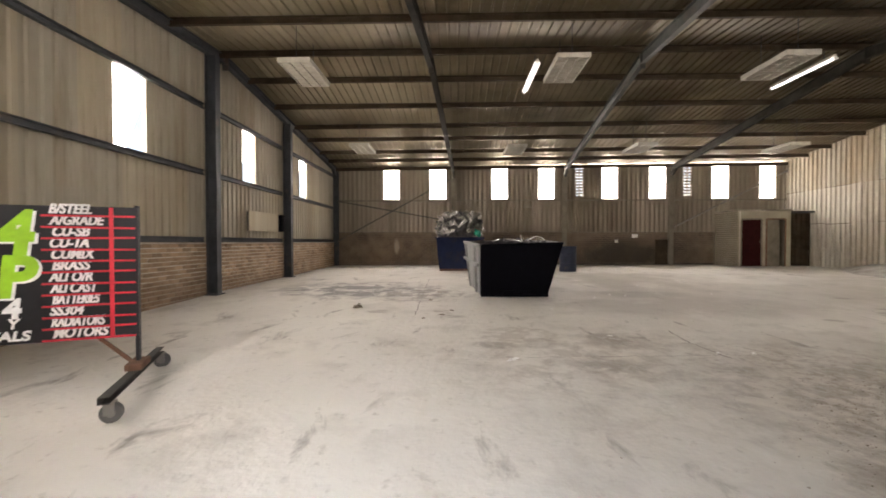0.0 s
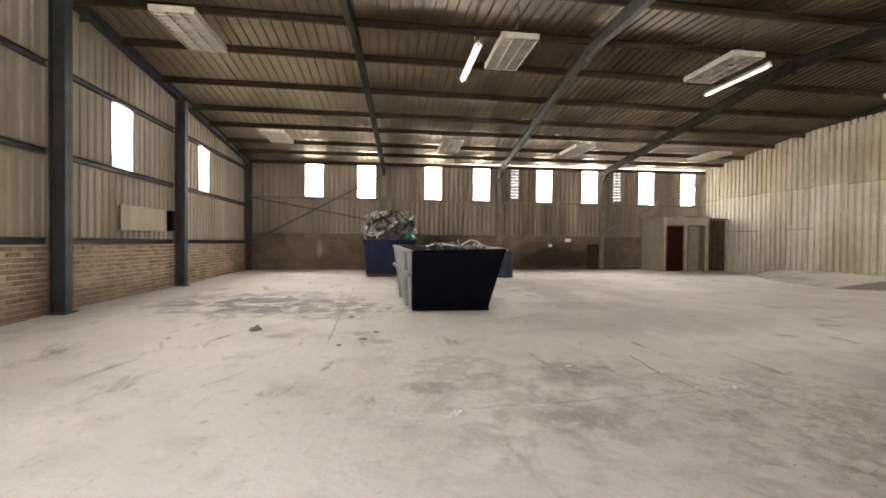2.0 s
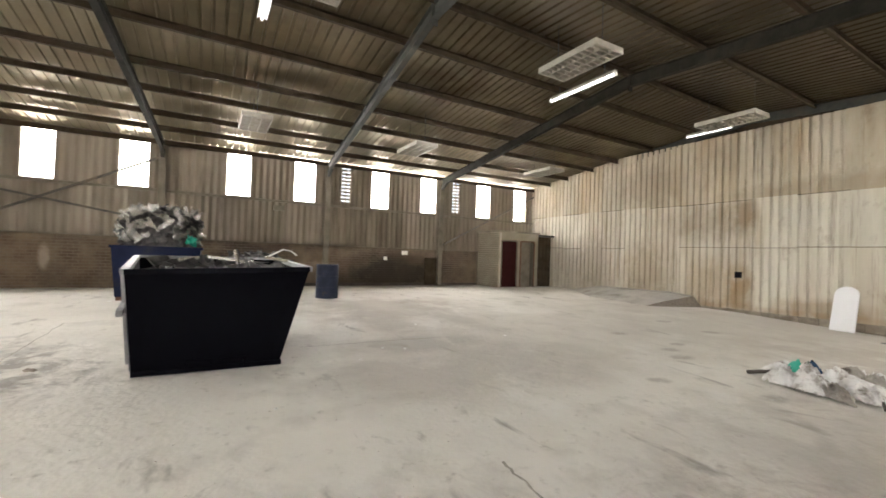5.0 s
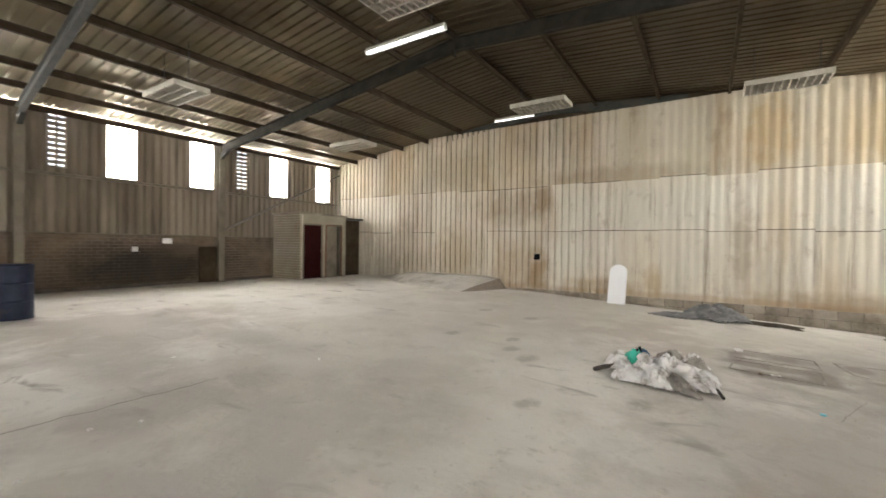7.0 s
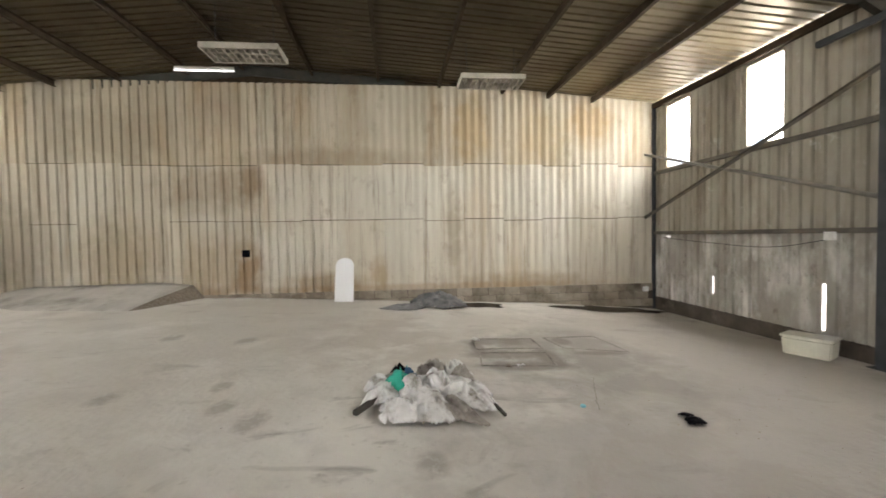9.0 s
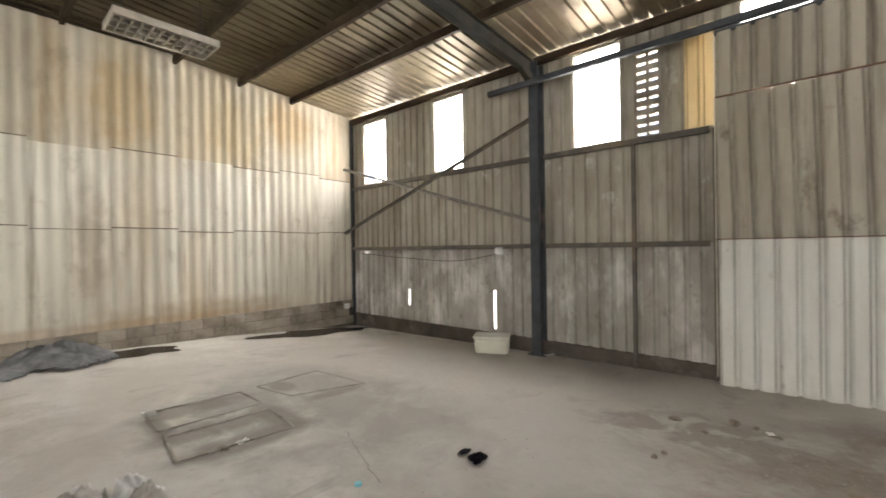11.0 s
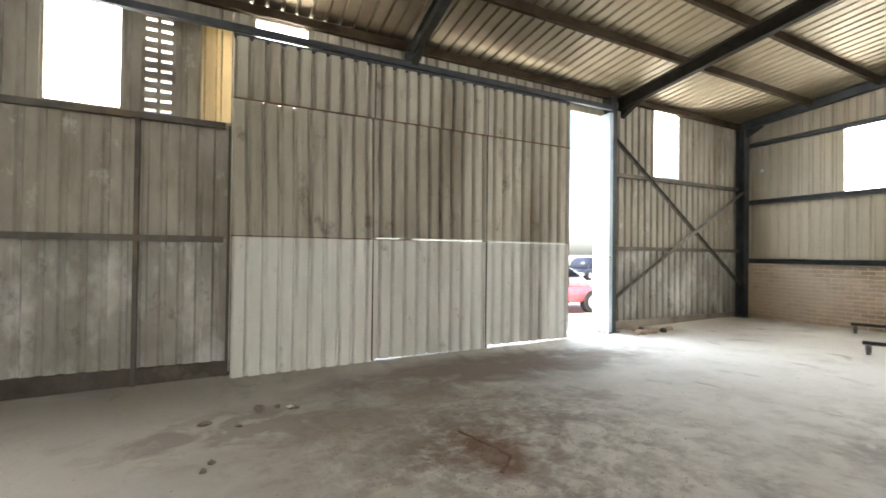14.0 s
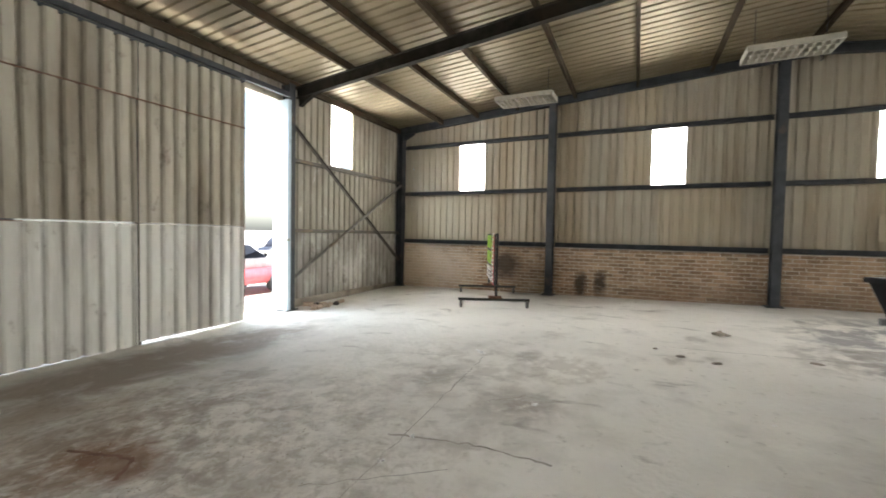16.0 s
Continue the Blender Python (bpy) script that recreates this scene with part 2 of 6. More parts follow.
M_TYRE = plain_mat("black_rubber", (0.03, 0.03, 0.03), 0.85)
M_CHROME = plain_mat("chromed_steel", (0.6, 0.6, 0.6), 0.25, 1.0)
M_RUST = ramp_mat("rusty_steel", (0.10, 0.05, 0.03), (0.2, 0.11, 0.07), 8, 0.8, bump=0.3)
M_SIGNBLACK = plain_mat("black_sign_paint", (0.012, 0.012, 0.015), 0.5)
M_SIGNRED = plain_mat("red_sign_paint", (0.62, 0.03, 0.05), 0.5)
M_SIGNWHITE = plain_mat("white_sign_paint", (0.85, 0.85, 0.85), 0.5)
M_SIGNGREEN = plain_mat("lime_sign_paint", (0.32, 0.62, 0.03), 0.5)
# red car: outdoor glare is put into its red and its pale cabin colour
M_CARRED = plain_mat("glare_paled_red_car_paint", (0.50, 0.10, 0.12), 0.3)
M_CARPALE = plain_mat("glare_pale_car_paint", (0.72, 0.70, 0.70), 0.3)
M_CARDARK = plain_mat("dark_car_paint", (0.03, 0.035, 0.05), 0.3)
M_WET = plain_mat("wet_black_silt", (0.03, 0.022, 0.015), 0.25)
M_SAND = ramp_mat("pale_concrete_ramp", (0.42, 0.40, 0.36), (0.54, 0.52, 0.48), 2, 0.95, stain=(0.3, 0.28, 0.25), stain_scale=1.3, bump=0.4)
M_DEBRIS = plain_mat("dark_debris", (0.05, 0.042, 0.035), 0.9)
M_CLOD = ramp_mat("grey_brown_dirt", (0.15, 0.125, 0.10), (0.30, 0.26, 0.215), 20, 0.95, bump=0.5)
M_GROUND = ramp_mat("sunlit_gravel_yard", (0.42, 0.39, 0.34), (0.58, 0.55, 0.5), 3, 0.95, bump=0.5)
M_TUBE = bpy.data.materials.new("lit_fluorescent_tube")
M_TUBE.use_nodes = True
tb = M_TUBE.node_tree.nodes["Principled BSDF"]
tb.inputs["Emission Color"].default_value, tb.inputs["Emission Strength"].default_value = (1, 0.97, 1, 1), 1.2
M_GLASS = bpy.data.materials.new("window_glass")
M_GLASS.use_nodes = True
gb = M_GLASS.node_tree.nodes["Principled BSDF"]
gb.inputs["Transmission Weight"].default_value, gb.inputs["Roughness"].default_value, gb.inputs["IOR"].default_value = 1.0, 0.02, 1.05


def floor_mat():
    m = bpy.data.materials.new("dusty_concrete_floor")
    m.use_nodes = True
    n, l = m.node_tree.nodes, m.node_tree.links
    b = n["Principled BSDF"]
    b.inputs["Roughness"].default_value, b.inputs["Specular IOR Level"].default_value = 0.85, 0.25
    geo = n.new("ShaderNodeNewGeometry")

    def noise_ramp(scale, detail, lo, hi, rough=0.6, sx=1, sy=1, dist=0.0):
        mp = n.new("ShaderNodeMapping")
        mp.inputs["Scale"].default_value = (sx, sy, 1)
        l.new(geo.outputs["Position"], mp.inputs["Vector"])
        t = n.new("ShaderNodeTexNoise")
        t.inputs["Scale"].default_value, t.inputs["Detail"].default_value, t.inputs["Roughness"].default_value = scale, detail, rough
        t.inputs["Distortion"].default_value = dist
        l.new(mp.outputs[0], t.inputs["Vector"])
        r = n.new("ShaderNodeMapRange")
        r.inputs["From Min"].default_value, r.inputs["From Max"].default_value = lo, hi
        l.new(t.outputs["Fac"], r.inputs["Value"])
        return r.outputs["Result"]

    def mix(fac, a, bcol, strength=1.0):
        x = n.new("ShaderNodeMix")
        x.data_type = 'RGBA'
        mm = n.new("ShaderNodeMath")
        mm.operation = 'MULTIPLY'
        mm.inputs[1].default_value = strength
        l.new(fac, mm.inputs[0])
        l.new(mm.outputs[0], x.inputs["Factor"])
        if isinstance(a, tuple):
            x.inputs["A"].default_value = (*a, 1)
        else:
            l.new(a, x.inputs["A"])
        x.inputs["B"].default_value = (*bcol, 1)
        return x.outputs["Result"]

    c = mix(noise_ramp(0.35, 5, 0.35, 0.65), (0.71, 0.685, 0.63), (0.60, 0.575, 0.525))
    c = mix(noise_ramp(1.3, 7, 0.52, 0.72), c, (0.39, 0.37, 0.335), 0.6)
    c = mix(noise_ramp(2.6, 6, 0.60, 0.72, 0.6, 1, 0.45, 0.6), c, (0.165, 0.148, 0.13), 0.7)
    c = mix(noise_ramp(9, 6, 0.60, 0.78), c, (0.20, 0.17, 0.14), 0.5)
    c = mix(noise_ramp(0.8, 4, 0.58, 0.7, 0.5, 1.4, 0.5), c, (0.70, 0.68, 0.64), 0.5)
    def patch(c, x, y, rx, ry, colour, strength, grain=1.6, lo=0.30, hi=0.62):
        """An irregular patch of colour round (x, y), for stains and painted shade."""
        mp = n.new("ShaderNodeMapping")
        mp.vector_type = 'POINT'
        mp.inputs["Location"].default_value = (-x / rx, -y / ry, 0)
        mp.inputs["Scale"].default_value = (1 / rx, 1 / ry, 0)
        l.new(geo.outputs["Position"], mp.inputs["Vector"])
        g = n.new("ShaderNodeTexGradient")
        g.gradient_type = 'SPHERICAL'
        l.new(mp.outputs[0], g.inputs["Vector"])
        nz = noise_ramp(grain, 7, lo, hi, 0.65, dist=0.4)
        mm = n.new("ShaderNodeMath")
        mm.operation = 'MULTIPLY'
        l.new(g.outputs["Fac"], mm.inputs[0])
        l.new(nz, mm.inputs[1])
        m2 = n.new("ShaderNodeMapRange")
        m2.inputs["From Min"].default_value, m2.inputs["From Max"].default_value = 0.08, 0.45
        l.new(mm.outputs[0], m2.inputs["Value"])
        return mix(m2.outputs["Result"], c, colour, strength)

    c = patch(c, 7.5, 2.2, 8.5, 4.6, (0.36, 0.335, 0.30), 0.75, 0.5, 0.15, 0.55)
    c = patch(c, 6.6, 9.2, 4.2, 3.4, (0.46, 0.425, 0.37), 0.55, 0.9, 0.2, 0.6)
    c = patch(c, 12.0, 8.5, 5.0, 6.0, (0.46, 0.43, 0.38), 0.7, 0.6, 0.2, 0.6)
    c = patch(c, 4.8, 2.4, 2.1, 1.6, (0.27, 0.22, 0.17), 0.65)
    c = patch(c, 2.6, 4.3, 3.2, 2.6, (0.38, 0.355, 0.32), 0.5, 2.4, 0.46, 0.66)
    c = patch(c, 6.4, 4.2, 3.2, 2.4, (0.38, 0.35, 0.31), 0.6, 1.8, 0.44, 0.64)
    c = patch(c, 4.6, 3.0, 0.75, 0.6, (0.17, 0.105, 0.065), 0.7, 3.0, 0.30, 0.58)
    # shade along the foot of the sliding door, painted on the floor
    c = patch(c, 3.2, 0.9, 3.2, 1.0, (0.24, 0.20, 0.165), 0.8)
    c = patch(c, -2.1, 9.9, 2.4, 2.2, (0.21, 0.205, 0.205), 0.85, 2.2, 0.40, 0.62)
    c = patch(c, -0.5, 9.3, 1.6, 1.6, (0.22, 0.20, 0.18), 0.7, 3.0, 0.42, 0.6)
    c = patch(c, 9.7, 4.5, 1.3, 0.9, (0.24, 0.22, 0.20), 0.6, 2.6, 0.42, 0.64)
    c = patch(c, 9.3, 3.5, 2.6, 1.4, (0.26, 0.24, 0.21), 0.6, 1.4)
    c = patch(c, 6.1, 1.8, 1.5, 0.9, (0.22, 0.19, 0.16), 0.65, 2.5, 0.42, 0.6)
    c = patch(c, 4.4, 11.6, 0.7, 3.0, (0.40, 0.37, 0.325), 0.75, 1.4, 0.25, 0.55)
    c = patch(c, 5.9, 11.6, 0.6, 2.8, (0.42, 0.39, 0.345), 0.7, 1.4, 0.25, 0.55)
    c = patch(c, 4.2, 9.2, 1.5, 0.6, (0.38, 0.355, 0.315), 0.7, 1.8, 0.25, 0.55)
    c = patch(c, 5.2, 12.8, 3.2, 3.6, (0.36, 0.325, 0.28), 0.7, 0.8)
    c = patch(c, 1.1, 5.6, 0.9, 0.7, (0.36, 0.32, 0.275), 0.45, 4.0, 0.42, 0.6)
    c = patch(c, 2.3, 5.3, 0.5, 0.35, (0.30, 0.265, 0.23), 0.5, 4.0, 0.35, 0.55)
    c = patch(c, 4.4, 2.5, 2.4, 1.8, (0.19, 0.16, 0.13), 0.5, 9.0, 0.46, 0.70)
    c = patch(c, 3.7, 3.6, 2.8, 2.0, (0.58, 0.55, 0.495), 0.75, 6.0, 0.42, 0.66)
    # crumbled, oil-dark surface inside the door and the paler skin left on it
    c = patch(c, 4.0, 4.4, 2.0, 1.5, (0.27, 0.235, 0.195), 0.5, 9.0, 0.42, 0.72)
    c = patch(c, 4.2, 3.0, 2.4, 1.9, (0.20, 0.165, 0.13), 0.55, 2.6, 0.42, 0.66)
    c = patch(c, 3.4, 3.6, 2.6, 1.8, (0.62, 0.59, 0.535), 0.6, 3.2, 0.50, 0.64)
    c = patch(c, 4.48, 3.2, 0.42, 0.55, (0.16, 0.085, 0.045), 0.8, 3.5, 0.28, 0.55)
    # next line only: the shade hugging the door foot, painted wider
    c = patch(c, 2.4, 1.0, 3.4, 1.1, (0.20, 0.17, 0.14), 0.65, 1.6, 0.25, 0.6)
    c = patch(c, 1.6, 4.6, 2.4, 1.6, (0.34, 0.305, 0.265), 0.45, 3.0, 0.46, 0.70)
    c = patch(c, 9.6, 3.9, 2.4, 1.9, (0.30, 0.28, 0.25), 0.55, 1.6, 0.40, 0.64)
    c = patch(c, 10.5, 6.4, 2.8, 2.0, (0.40, 0.36, 0.31), 0.6, 1.2, 0.35, 0.62)
    c = patch(c, 4.3, 8.0, 3.4, 1.6, (0.40, 0.375, 0.335), 0.55, 1.0, 0.3, 0.6)
    # dirt in the trench covers
    for x, y, rx, ry in ((10.26, 4.6, 0.26, 0.75), (9.55, 4.68, 0.24, 0.7), (9.06, 4.5, 0.24, 0.85), (9.9, 4.98, 0.5, 0.14), (9.4, 4.1, 0.6, 0.2), (9.62, 3.3, 0.14, 0.5), (10.3, 3.6, 0.3, 0.2)):
        c = patch(c, x, y, rx, ry, (0.20, 0.18, 0.155), 0.65, 3.0, 0.18, 0.50)
    # wheel marks: a turning circle and its lugs
    for k in range(11):
        a = 2.5 - 0.42 * k
        c = patch(c, 1.15 + 0.42 * math.cos(a), 5.7 + 0.36 * math.sin(a), 0.15, 0.10, (0.34, 0.30, 0.255), 0.3, 9.0, 0.38, 0.62)
    for x, y, rx, ry in ((2.36, 5.45, 0.28, 0.24), (-0.25, 8.87, 0.30, 0.18), (0.02, 7.23, 0.22, 0.15), (-1.02, 7.16, 0.34, 0.22), (0.8, 5.15, 0.4, 0.22), (2.3, 5.62, 0.5, 0.24), (-0.4, 8.5, 0.6, 0.16), (7.91, 7.63, 0.26, 0.15), (8.43, 7.85, 0.22, 0.15), (8.1, 8.74, 0.3, 0.16), (6.2, 6.71, 0.22, 0.16), (10.25, 8.27, 0.3, 0.2), (6.89, 5.83, 0.24, 0.16), (7.62, 7.28, 0.3, 0.18), (10.4, 9.34, 0.3, 0.2),
                         (3.14, 4.37, 0.3, 0.16), (0.3, 6.8, 0.3, 0.16), (1.93, 4.43, 0.5, 0.3), (5.2, 2.05, 0.7, 0.35)):
        c = patch(c, x, y, rx, ry, (0.24, 0.21, 0.18), 0.5, 7.0, 0.30, 0.62)
    l.new(c, b.inputs["Base Color"])
    t = n.new("ShaderNodeTexNoise")
    t.inputs["Scale"].default_value, t.inputs["Detail"].default_value = 14, 8
    l.new(geo.outputs["Position"], t.inputs["Vector"])
    bp = n.new("ShaderNodeBump")
    bp.inputs["Strength"].default_value, bp.inputs["Distance"].default_value = 0.5, 0.025
    l.new(t.outputs["Fac"], bp.inputs["Height"])
    l.new(bp.outputs[0], b.inputs["Normal"])
    return m


def stain_tone(m, y, z, ry, rz_, grain=5.0, colour=(0.05, 0.038, 0.03), most=0.9, axis=1):
    """A mark of an uneven shape round (y, z) on a wall along y (axis 1) or x (axis 0), or round (x, y) on a roof (axis 2)."""
    n, l = m.node_tree.nodes, m.node_tree.links
    b = n["Principled BSDF"]
    old = b.inputs["Base Color"].links[0].from_socket
    geo = n.new("ShaderNodeNewGeometry")
    mp = n.new("ShaderNodeMapping")
    mp.inputs["Location"].default_value = (-y / ry if axis != 1 else 0, (0, -y / ry, -z / rz_)[axis], -z / rz_ if axis < 2 else 0)
    mp.inputs["Scale"].default_value = (1 / ry if axis != 1 else 0, (0, 1 / ry, 1 / rz_)[axis], 1 / rz_ if axis < 2 else 0)
    l.new(geo.outputs["Position"], mp.inputs["Vector"])
    g = n.new("ShaderNodeTexGradient")
    g.gradient_type = 'SPHERICAL'
    l.new(mp.outputs[0], g.inputs["Vector"])
    t = n.new("ShaderNodeTexNoise")
    t.inputs["Scale"].default_value, t.inputs["Detail"].default_value = grain, 6
    l.new(geo.outputs["Position"], t.inputs["Vector"])
    mm = n.new("ShaderNodeMath")
    mm.operation = 'MULTIPLY'
    l.new(g.outputs["Fac"], mm.inputs[0])
    l.new(t.outputs["Fac"], mm.inputs[1])
    r = n.new("ShaderNodeMapRange")
    r.inputs["From Min"].default_value, r.inputs["From Max"].default_value, r.inputs["To Max"].default_value = 0.06, 0.32, most
    l.new(mm.outputs[0], r.inputs["Value"])
    x = n.new("ShaderNodeMix")
    x.data_type = 'RGBA'
    l.new(r.outputs["Result"], x.inputs["Factor"])
    l.new(old, x.inputs["A"])
    x.inputs["B"].default_value = (*colour, 1)
    l.new(x.outputs["Result"], b.inputs["Base Color"])


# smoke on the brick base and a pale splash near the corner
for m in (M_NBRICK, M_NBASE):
    stain_tone(m, 7.6, 0.7, 3.2, 1.0, 1.6, (0.035, 0.028, 0.022), 0.85, 0)
    stain_tone(m, -2.3, 1.1, 0.16, 0.5, 6.0, (0.42, 0.36, 0.29), 0.7, 0)
    stain_tone(m, 1.6, 0.6, 2.4, 0.8, 2.0, (0.07, 0.052, 0.038), 0.6, 0)

# pale cream sheets, with the daylight near eaves and doorway painted into them
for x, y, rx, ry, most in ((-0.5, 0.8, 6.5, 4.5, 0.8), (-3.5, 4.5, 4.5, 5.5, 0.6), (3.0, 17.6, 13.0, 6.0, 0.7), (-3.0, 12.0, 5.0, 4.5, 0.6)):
    stain_tone(M_ROOF, x, y, rx, ry, 0.8, (0.36, 0.31, 0.215), most, 2)
# brown stain patches, with the roof's dim middle and east painted in
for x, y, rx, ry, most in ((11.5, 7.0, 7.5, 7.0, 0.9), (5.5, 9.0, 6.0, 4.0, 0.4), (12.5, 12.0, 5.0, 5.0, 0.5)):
    stain_tone(M_ROOF, x, y, rx, ry, 0.9, (0.052, 0.036, 0.018), most, 2)

# water marks and rust on the cream sheets
for y, z, ry, rz_, colour, most in ((10.6, 2.75, 1.7, 0.8, (0.31, 0.245, 0.165), 0.6), (9.6, 2.9, 0.45, 0.9, (0.26, 0.19, 0.115), 0.7), (12.6, 1.2, 1.2, 1.4, (0.36, 0.30, 0.21), 0.7), (10.4, 0.9, 1.2, 1.1, (0.38, 0.28, 0.16), 0.45),
                                    (9.7, 0.8, 0.5, 1.0, (0.30, 0.20, 0.10), 0.7), (6.6, 0.7, 0.3, 0.6, (0.40, 0.29, 0.16), 0.6), (4.75, 1.6, 0.35, 1.6, (0.36, 0.30, 0.22), 0.7), (14.8, 1.4, 1.2, 1.8, (0.34, 0.29, 0.22), 0.6), (7.9, 0.45, 1.5, 0.4, (0.34, 0.24, 0.13), 0.6), (3.0, 0.4, 2.6, 0.35, (0.34, 0.25, 0.15), 0.6), (5.5, 0.31, 6.5, 0.16, (0.36, 0.235, 0.125), 0.45), (12.0, 0.34, 4.0, 0.25, (0.32, 0.225, 0.13), 0.55)):
    stain_tone(M_SHEET_E, y, z, ry, rz_, 3.0, colour, most)
for y, z, ry, rz_, colour, most in ((4.3, 4.2, 0.8, 1.4, (0.43, 0.315, 0.165), 0.65), (2.4, 3.9, 0.8, 1.2, (0.42, 0.33, 0.19), 0.55), (7.6, 3.45, 3.2, 0.4, (0.33, 0.26, 0.17), 0.6), (12.5, 4.0, 2.0, 1.0, (0.33, 0.28, 0.20), 0.6), (10.2, 4.6, 1.0, 0.8, (0.36, 0.31, 0.23), 0.5), (1.2, 4.4, 0.9, 0.9, (0.40, 0.27, 0.12), 0.6)):
    stain_tone(M_SHEET_ETOP, y, z, ry, rz_, 3.0, colour, most)

M_FLOOR = floor_mat()

# ---- plan ----
XW, XE, YS, YN = -5.07, 14.35, -0.52, 18.29
RIDGE_Y = 9.5
PITCH = 0.2


def lerp(v, pts):
    return float(np.interp(v, [p[0] for p in pts], [p[1] for p in pts]))


def floor_z(x, y):
    """The slab falls gently towards the south-east corner."""
    west = lerp(y, ((-0.5, -0.06), (4.7, 0.04), (9.7, 0.17), (13.7, 0.2), (18.8, 0.27)))
    east = lerp(y, ((-0.5, -0.42), (2.7, -0.15), (5.4, -0.03), (9.7, 0.19), (16.5, 0.34), (18.8, 0.32)))
    u = min(1.0, max(0.0, (x + 4.4) / 19.3))
    return west * (1 - u) + east * u


def purlin_z(y, x=9.0):
    """The underside of the purlins; the roof sinks slightly towards the west."""
    return lerp(y, ((YS, 4.72), (RIDGE_Y, 5.50), (YN, 4.50))) - 0.0075 * (9.0 - x)


def sheet_z(y, x=9.0):
    return purlin_z(y, x) + 0.14


# ---- mesh helpers ----
def mesh_ob(name, verts, faces, mat, parent=None, smooth=False):
    me = bpy.data.meshes.new(name)
    me.from_pydata(verts, [], faces)
    me.materials.append(mat)
    if smooth:
        me.polygons.foreach_set("use_smooth", [True] * len(me.polygons))
    ob = new(name, me)
    ob.parent = parent
    return ob


def part(name, bm, mat, parent=None, label="", smooth=False):
    bmesh.ops.recalc_face_normals(bm, faces=bm.faces)
    me = bpy.data.meshes.new(name)
    bm.to_mesh(me)
    bm.free()
    me.materials.append(mat)
    if smooth:
        me.polygons.foreach_set("use_smooth", [True] * len(me.polygons))
    ob = new(name, me)
    ob.parent = parent
    if label:
        ob["label"] = label
    return ob


def thing(name, place, label, category, group="", kind="", rz=0):
    ob = new(name)
    ob.matrix_world = pose(*place, 0, 0, rz)
    return tagged(ob, label, category, group, kind)


def add_box(bm, x0, x1, y0, y1, z0, z1, bevel=0.0, m=None):
    r = bmesh.ops.create_cube(bm, size=1.0)
    mat = Matrix.Translation(((x0 + x1) / 2, (y0 + y1) / 2, (z0 + z1) / 2)) @ Matrix.Diagonal((x1 - x0, y1 - y0, z1 - z0, 1))
    bmesh.ops.transform(bm, matrix=(m @ mat) if m else mat, verts=r["verts"])
    if bevel:
        edges = list({e for v in r["verts"] for e in v.link_edges})
        bmesh.ops.bevel(bm, geom=edges, offset=bevel, segments=2, affect='EDGES', profile=0.6)
    return bm


def box(x0, x1, y0, y1, z0, z1, bevel=0.0):
    return add_box(bmesh.new(), x0, x1, y0, y1, z0, z1, bevel)


def add_cyl(bm, p0, p1, r0, r1=None, seg=14):
    p0, p1 = Vector(p0), Vector(p1)
    d = p1 - p0
    r = bmesh.ops.create_cone(bm, cap_ends=True, segments=seg, radius1=r0, radius2=r0 if r1 is None else r1, depth=d.length)
    m = Matrix.Translation((p0 + p1) / 2) @ d.to_track_quat("Z", "Y").to_matrix().to_4x4()
    bmesh.ops.transform(bm, matrix=m, verts=r["verts"])
    return bm


def add_section(bm, p0, p1, outline, up=(0, 0, 1)):
    """A bar from p0 to p1 with a closed outline of (across, up) points."""
    p0, p1 = Vector(p0), Vector(p1)
    d = (p1 - p0).normalized()
    side = d.cross(Vector(up)).normalized()
    top = side.cross(d)
    rings = [[bm.verts.new(p + side * a + top * b) for a, b in outline] for p in (p0, p1)]
    k = len(outline)
    for i in range(k):
        bm.faces.new((rings[0][i], rings[0][(i + 1) % k], rings[1][(i + 1) % k], rings[1][i]))
    bm.faces.new(rings[0][::-1])
    bm.faces.new(rings[1])
    return bm


def i_outline(w, h, tf=0.012, tw=0.01):
    a, b, c = w / 2, h / 2, tw / 2
    return [(-a, -b), (a, -b), (a, -b + tf), (c, -b + tf), (c, b - tf), (a, b - tf), (a, b), (-a, b), (-a, b - tf), (-c, b - tf), (-c, -b + tf), (-a, -b + tf)]


def c_outline(w, h, t=0.006):
    a, b = w / 2, h / 2
    return [(-a, -b), (a, -b), (a, -b + t), (-a + t, -b + t), (-a + t, b - t), (a, b - t), (a, b), (-a, b)]


def l_outline(w, t=0.006):
    return [(0, 0), (w, 0), (w, t), (t, t), (t, w), (0, w)]


def rect_outline(w, h):
    return [(-w / 2, -h / 2), (w / 2, -h / 2), (w / 2, h / 2), (-w / 2, h / 2)]


def beam(name, p0, p1, outline, mat, label, up=(0, 0, 1), category="beam", parent=None):
    ob = part(name, add_section(bmesh.new(), p0, p1, outline, up), mat, parent)
    if parent is None:
        tagged(ob, label, category, "", "structure")
    return ob


# ---- corrugated sheets ----
BOXED = ((0.0, 0.0), (0.70, 0.0), (0.78, 1.0), (0.92, 1.0), (1.0, 0.0))
TRAPEZE = ((0.0, 0.0), (0.56, 0.0), (0.68, 1.0), (0.88, 1.0), (1.0, 0.0))
PAN = ((0.0, 0.0), (0.55, 0.0), (0.68, 0.3), (0.75, 0.95), (0.86, 1.0), (0.92, 0.6), (1.0, 0.0))
WAVED = tuple((k / 8, 0.5 - 0.5 * math.cos(math.tau * k / 8)) for k in range(9))


def rib(u, depth, shape=BOXED):
    f = (u / PITCH) % 1.0
    return depth * float(np.interp(f, [p[0] for p in shape], [p[1] for p in shape]))


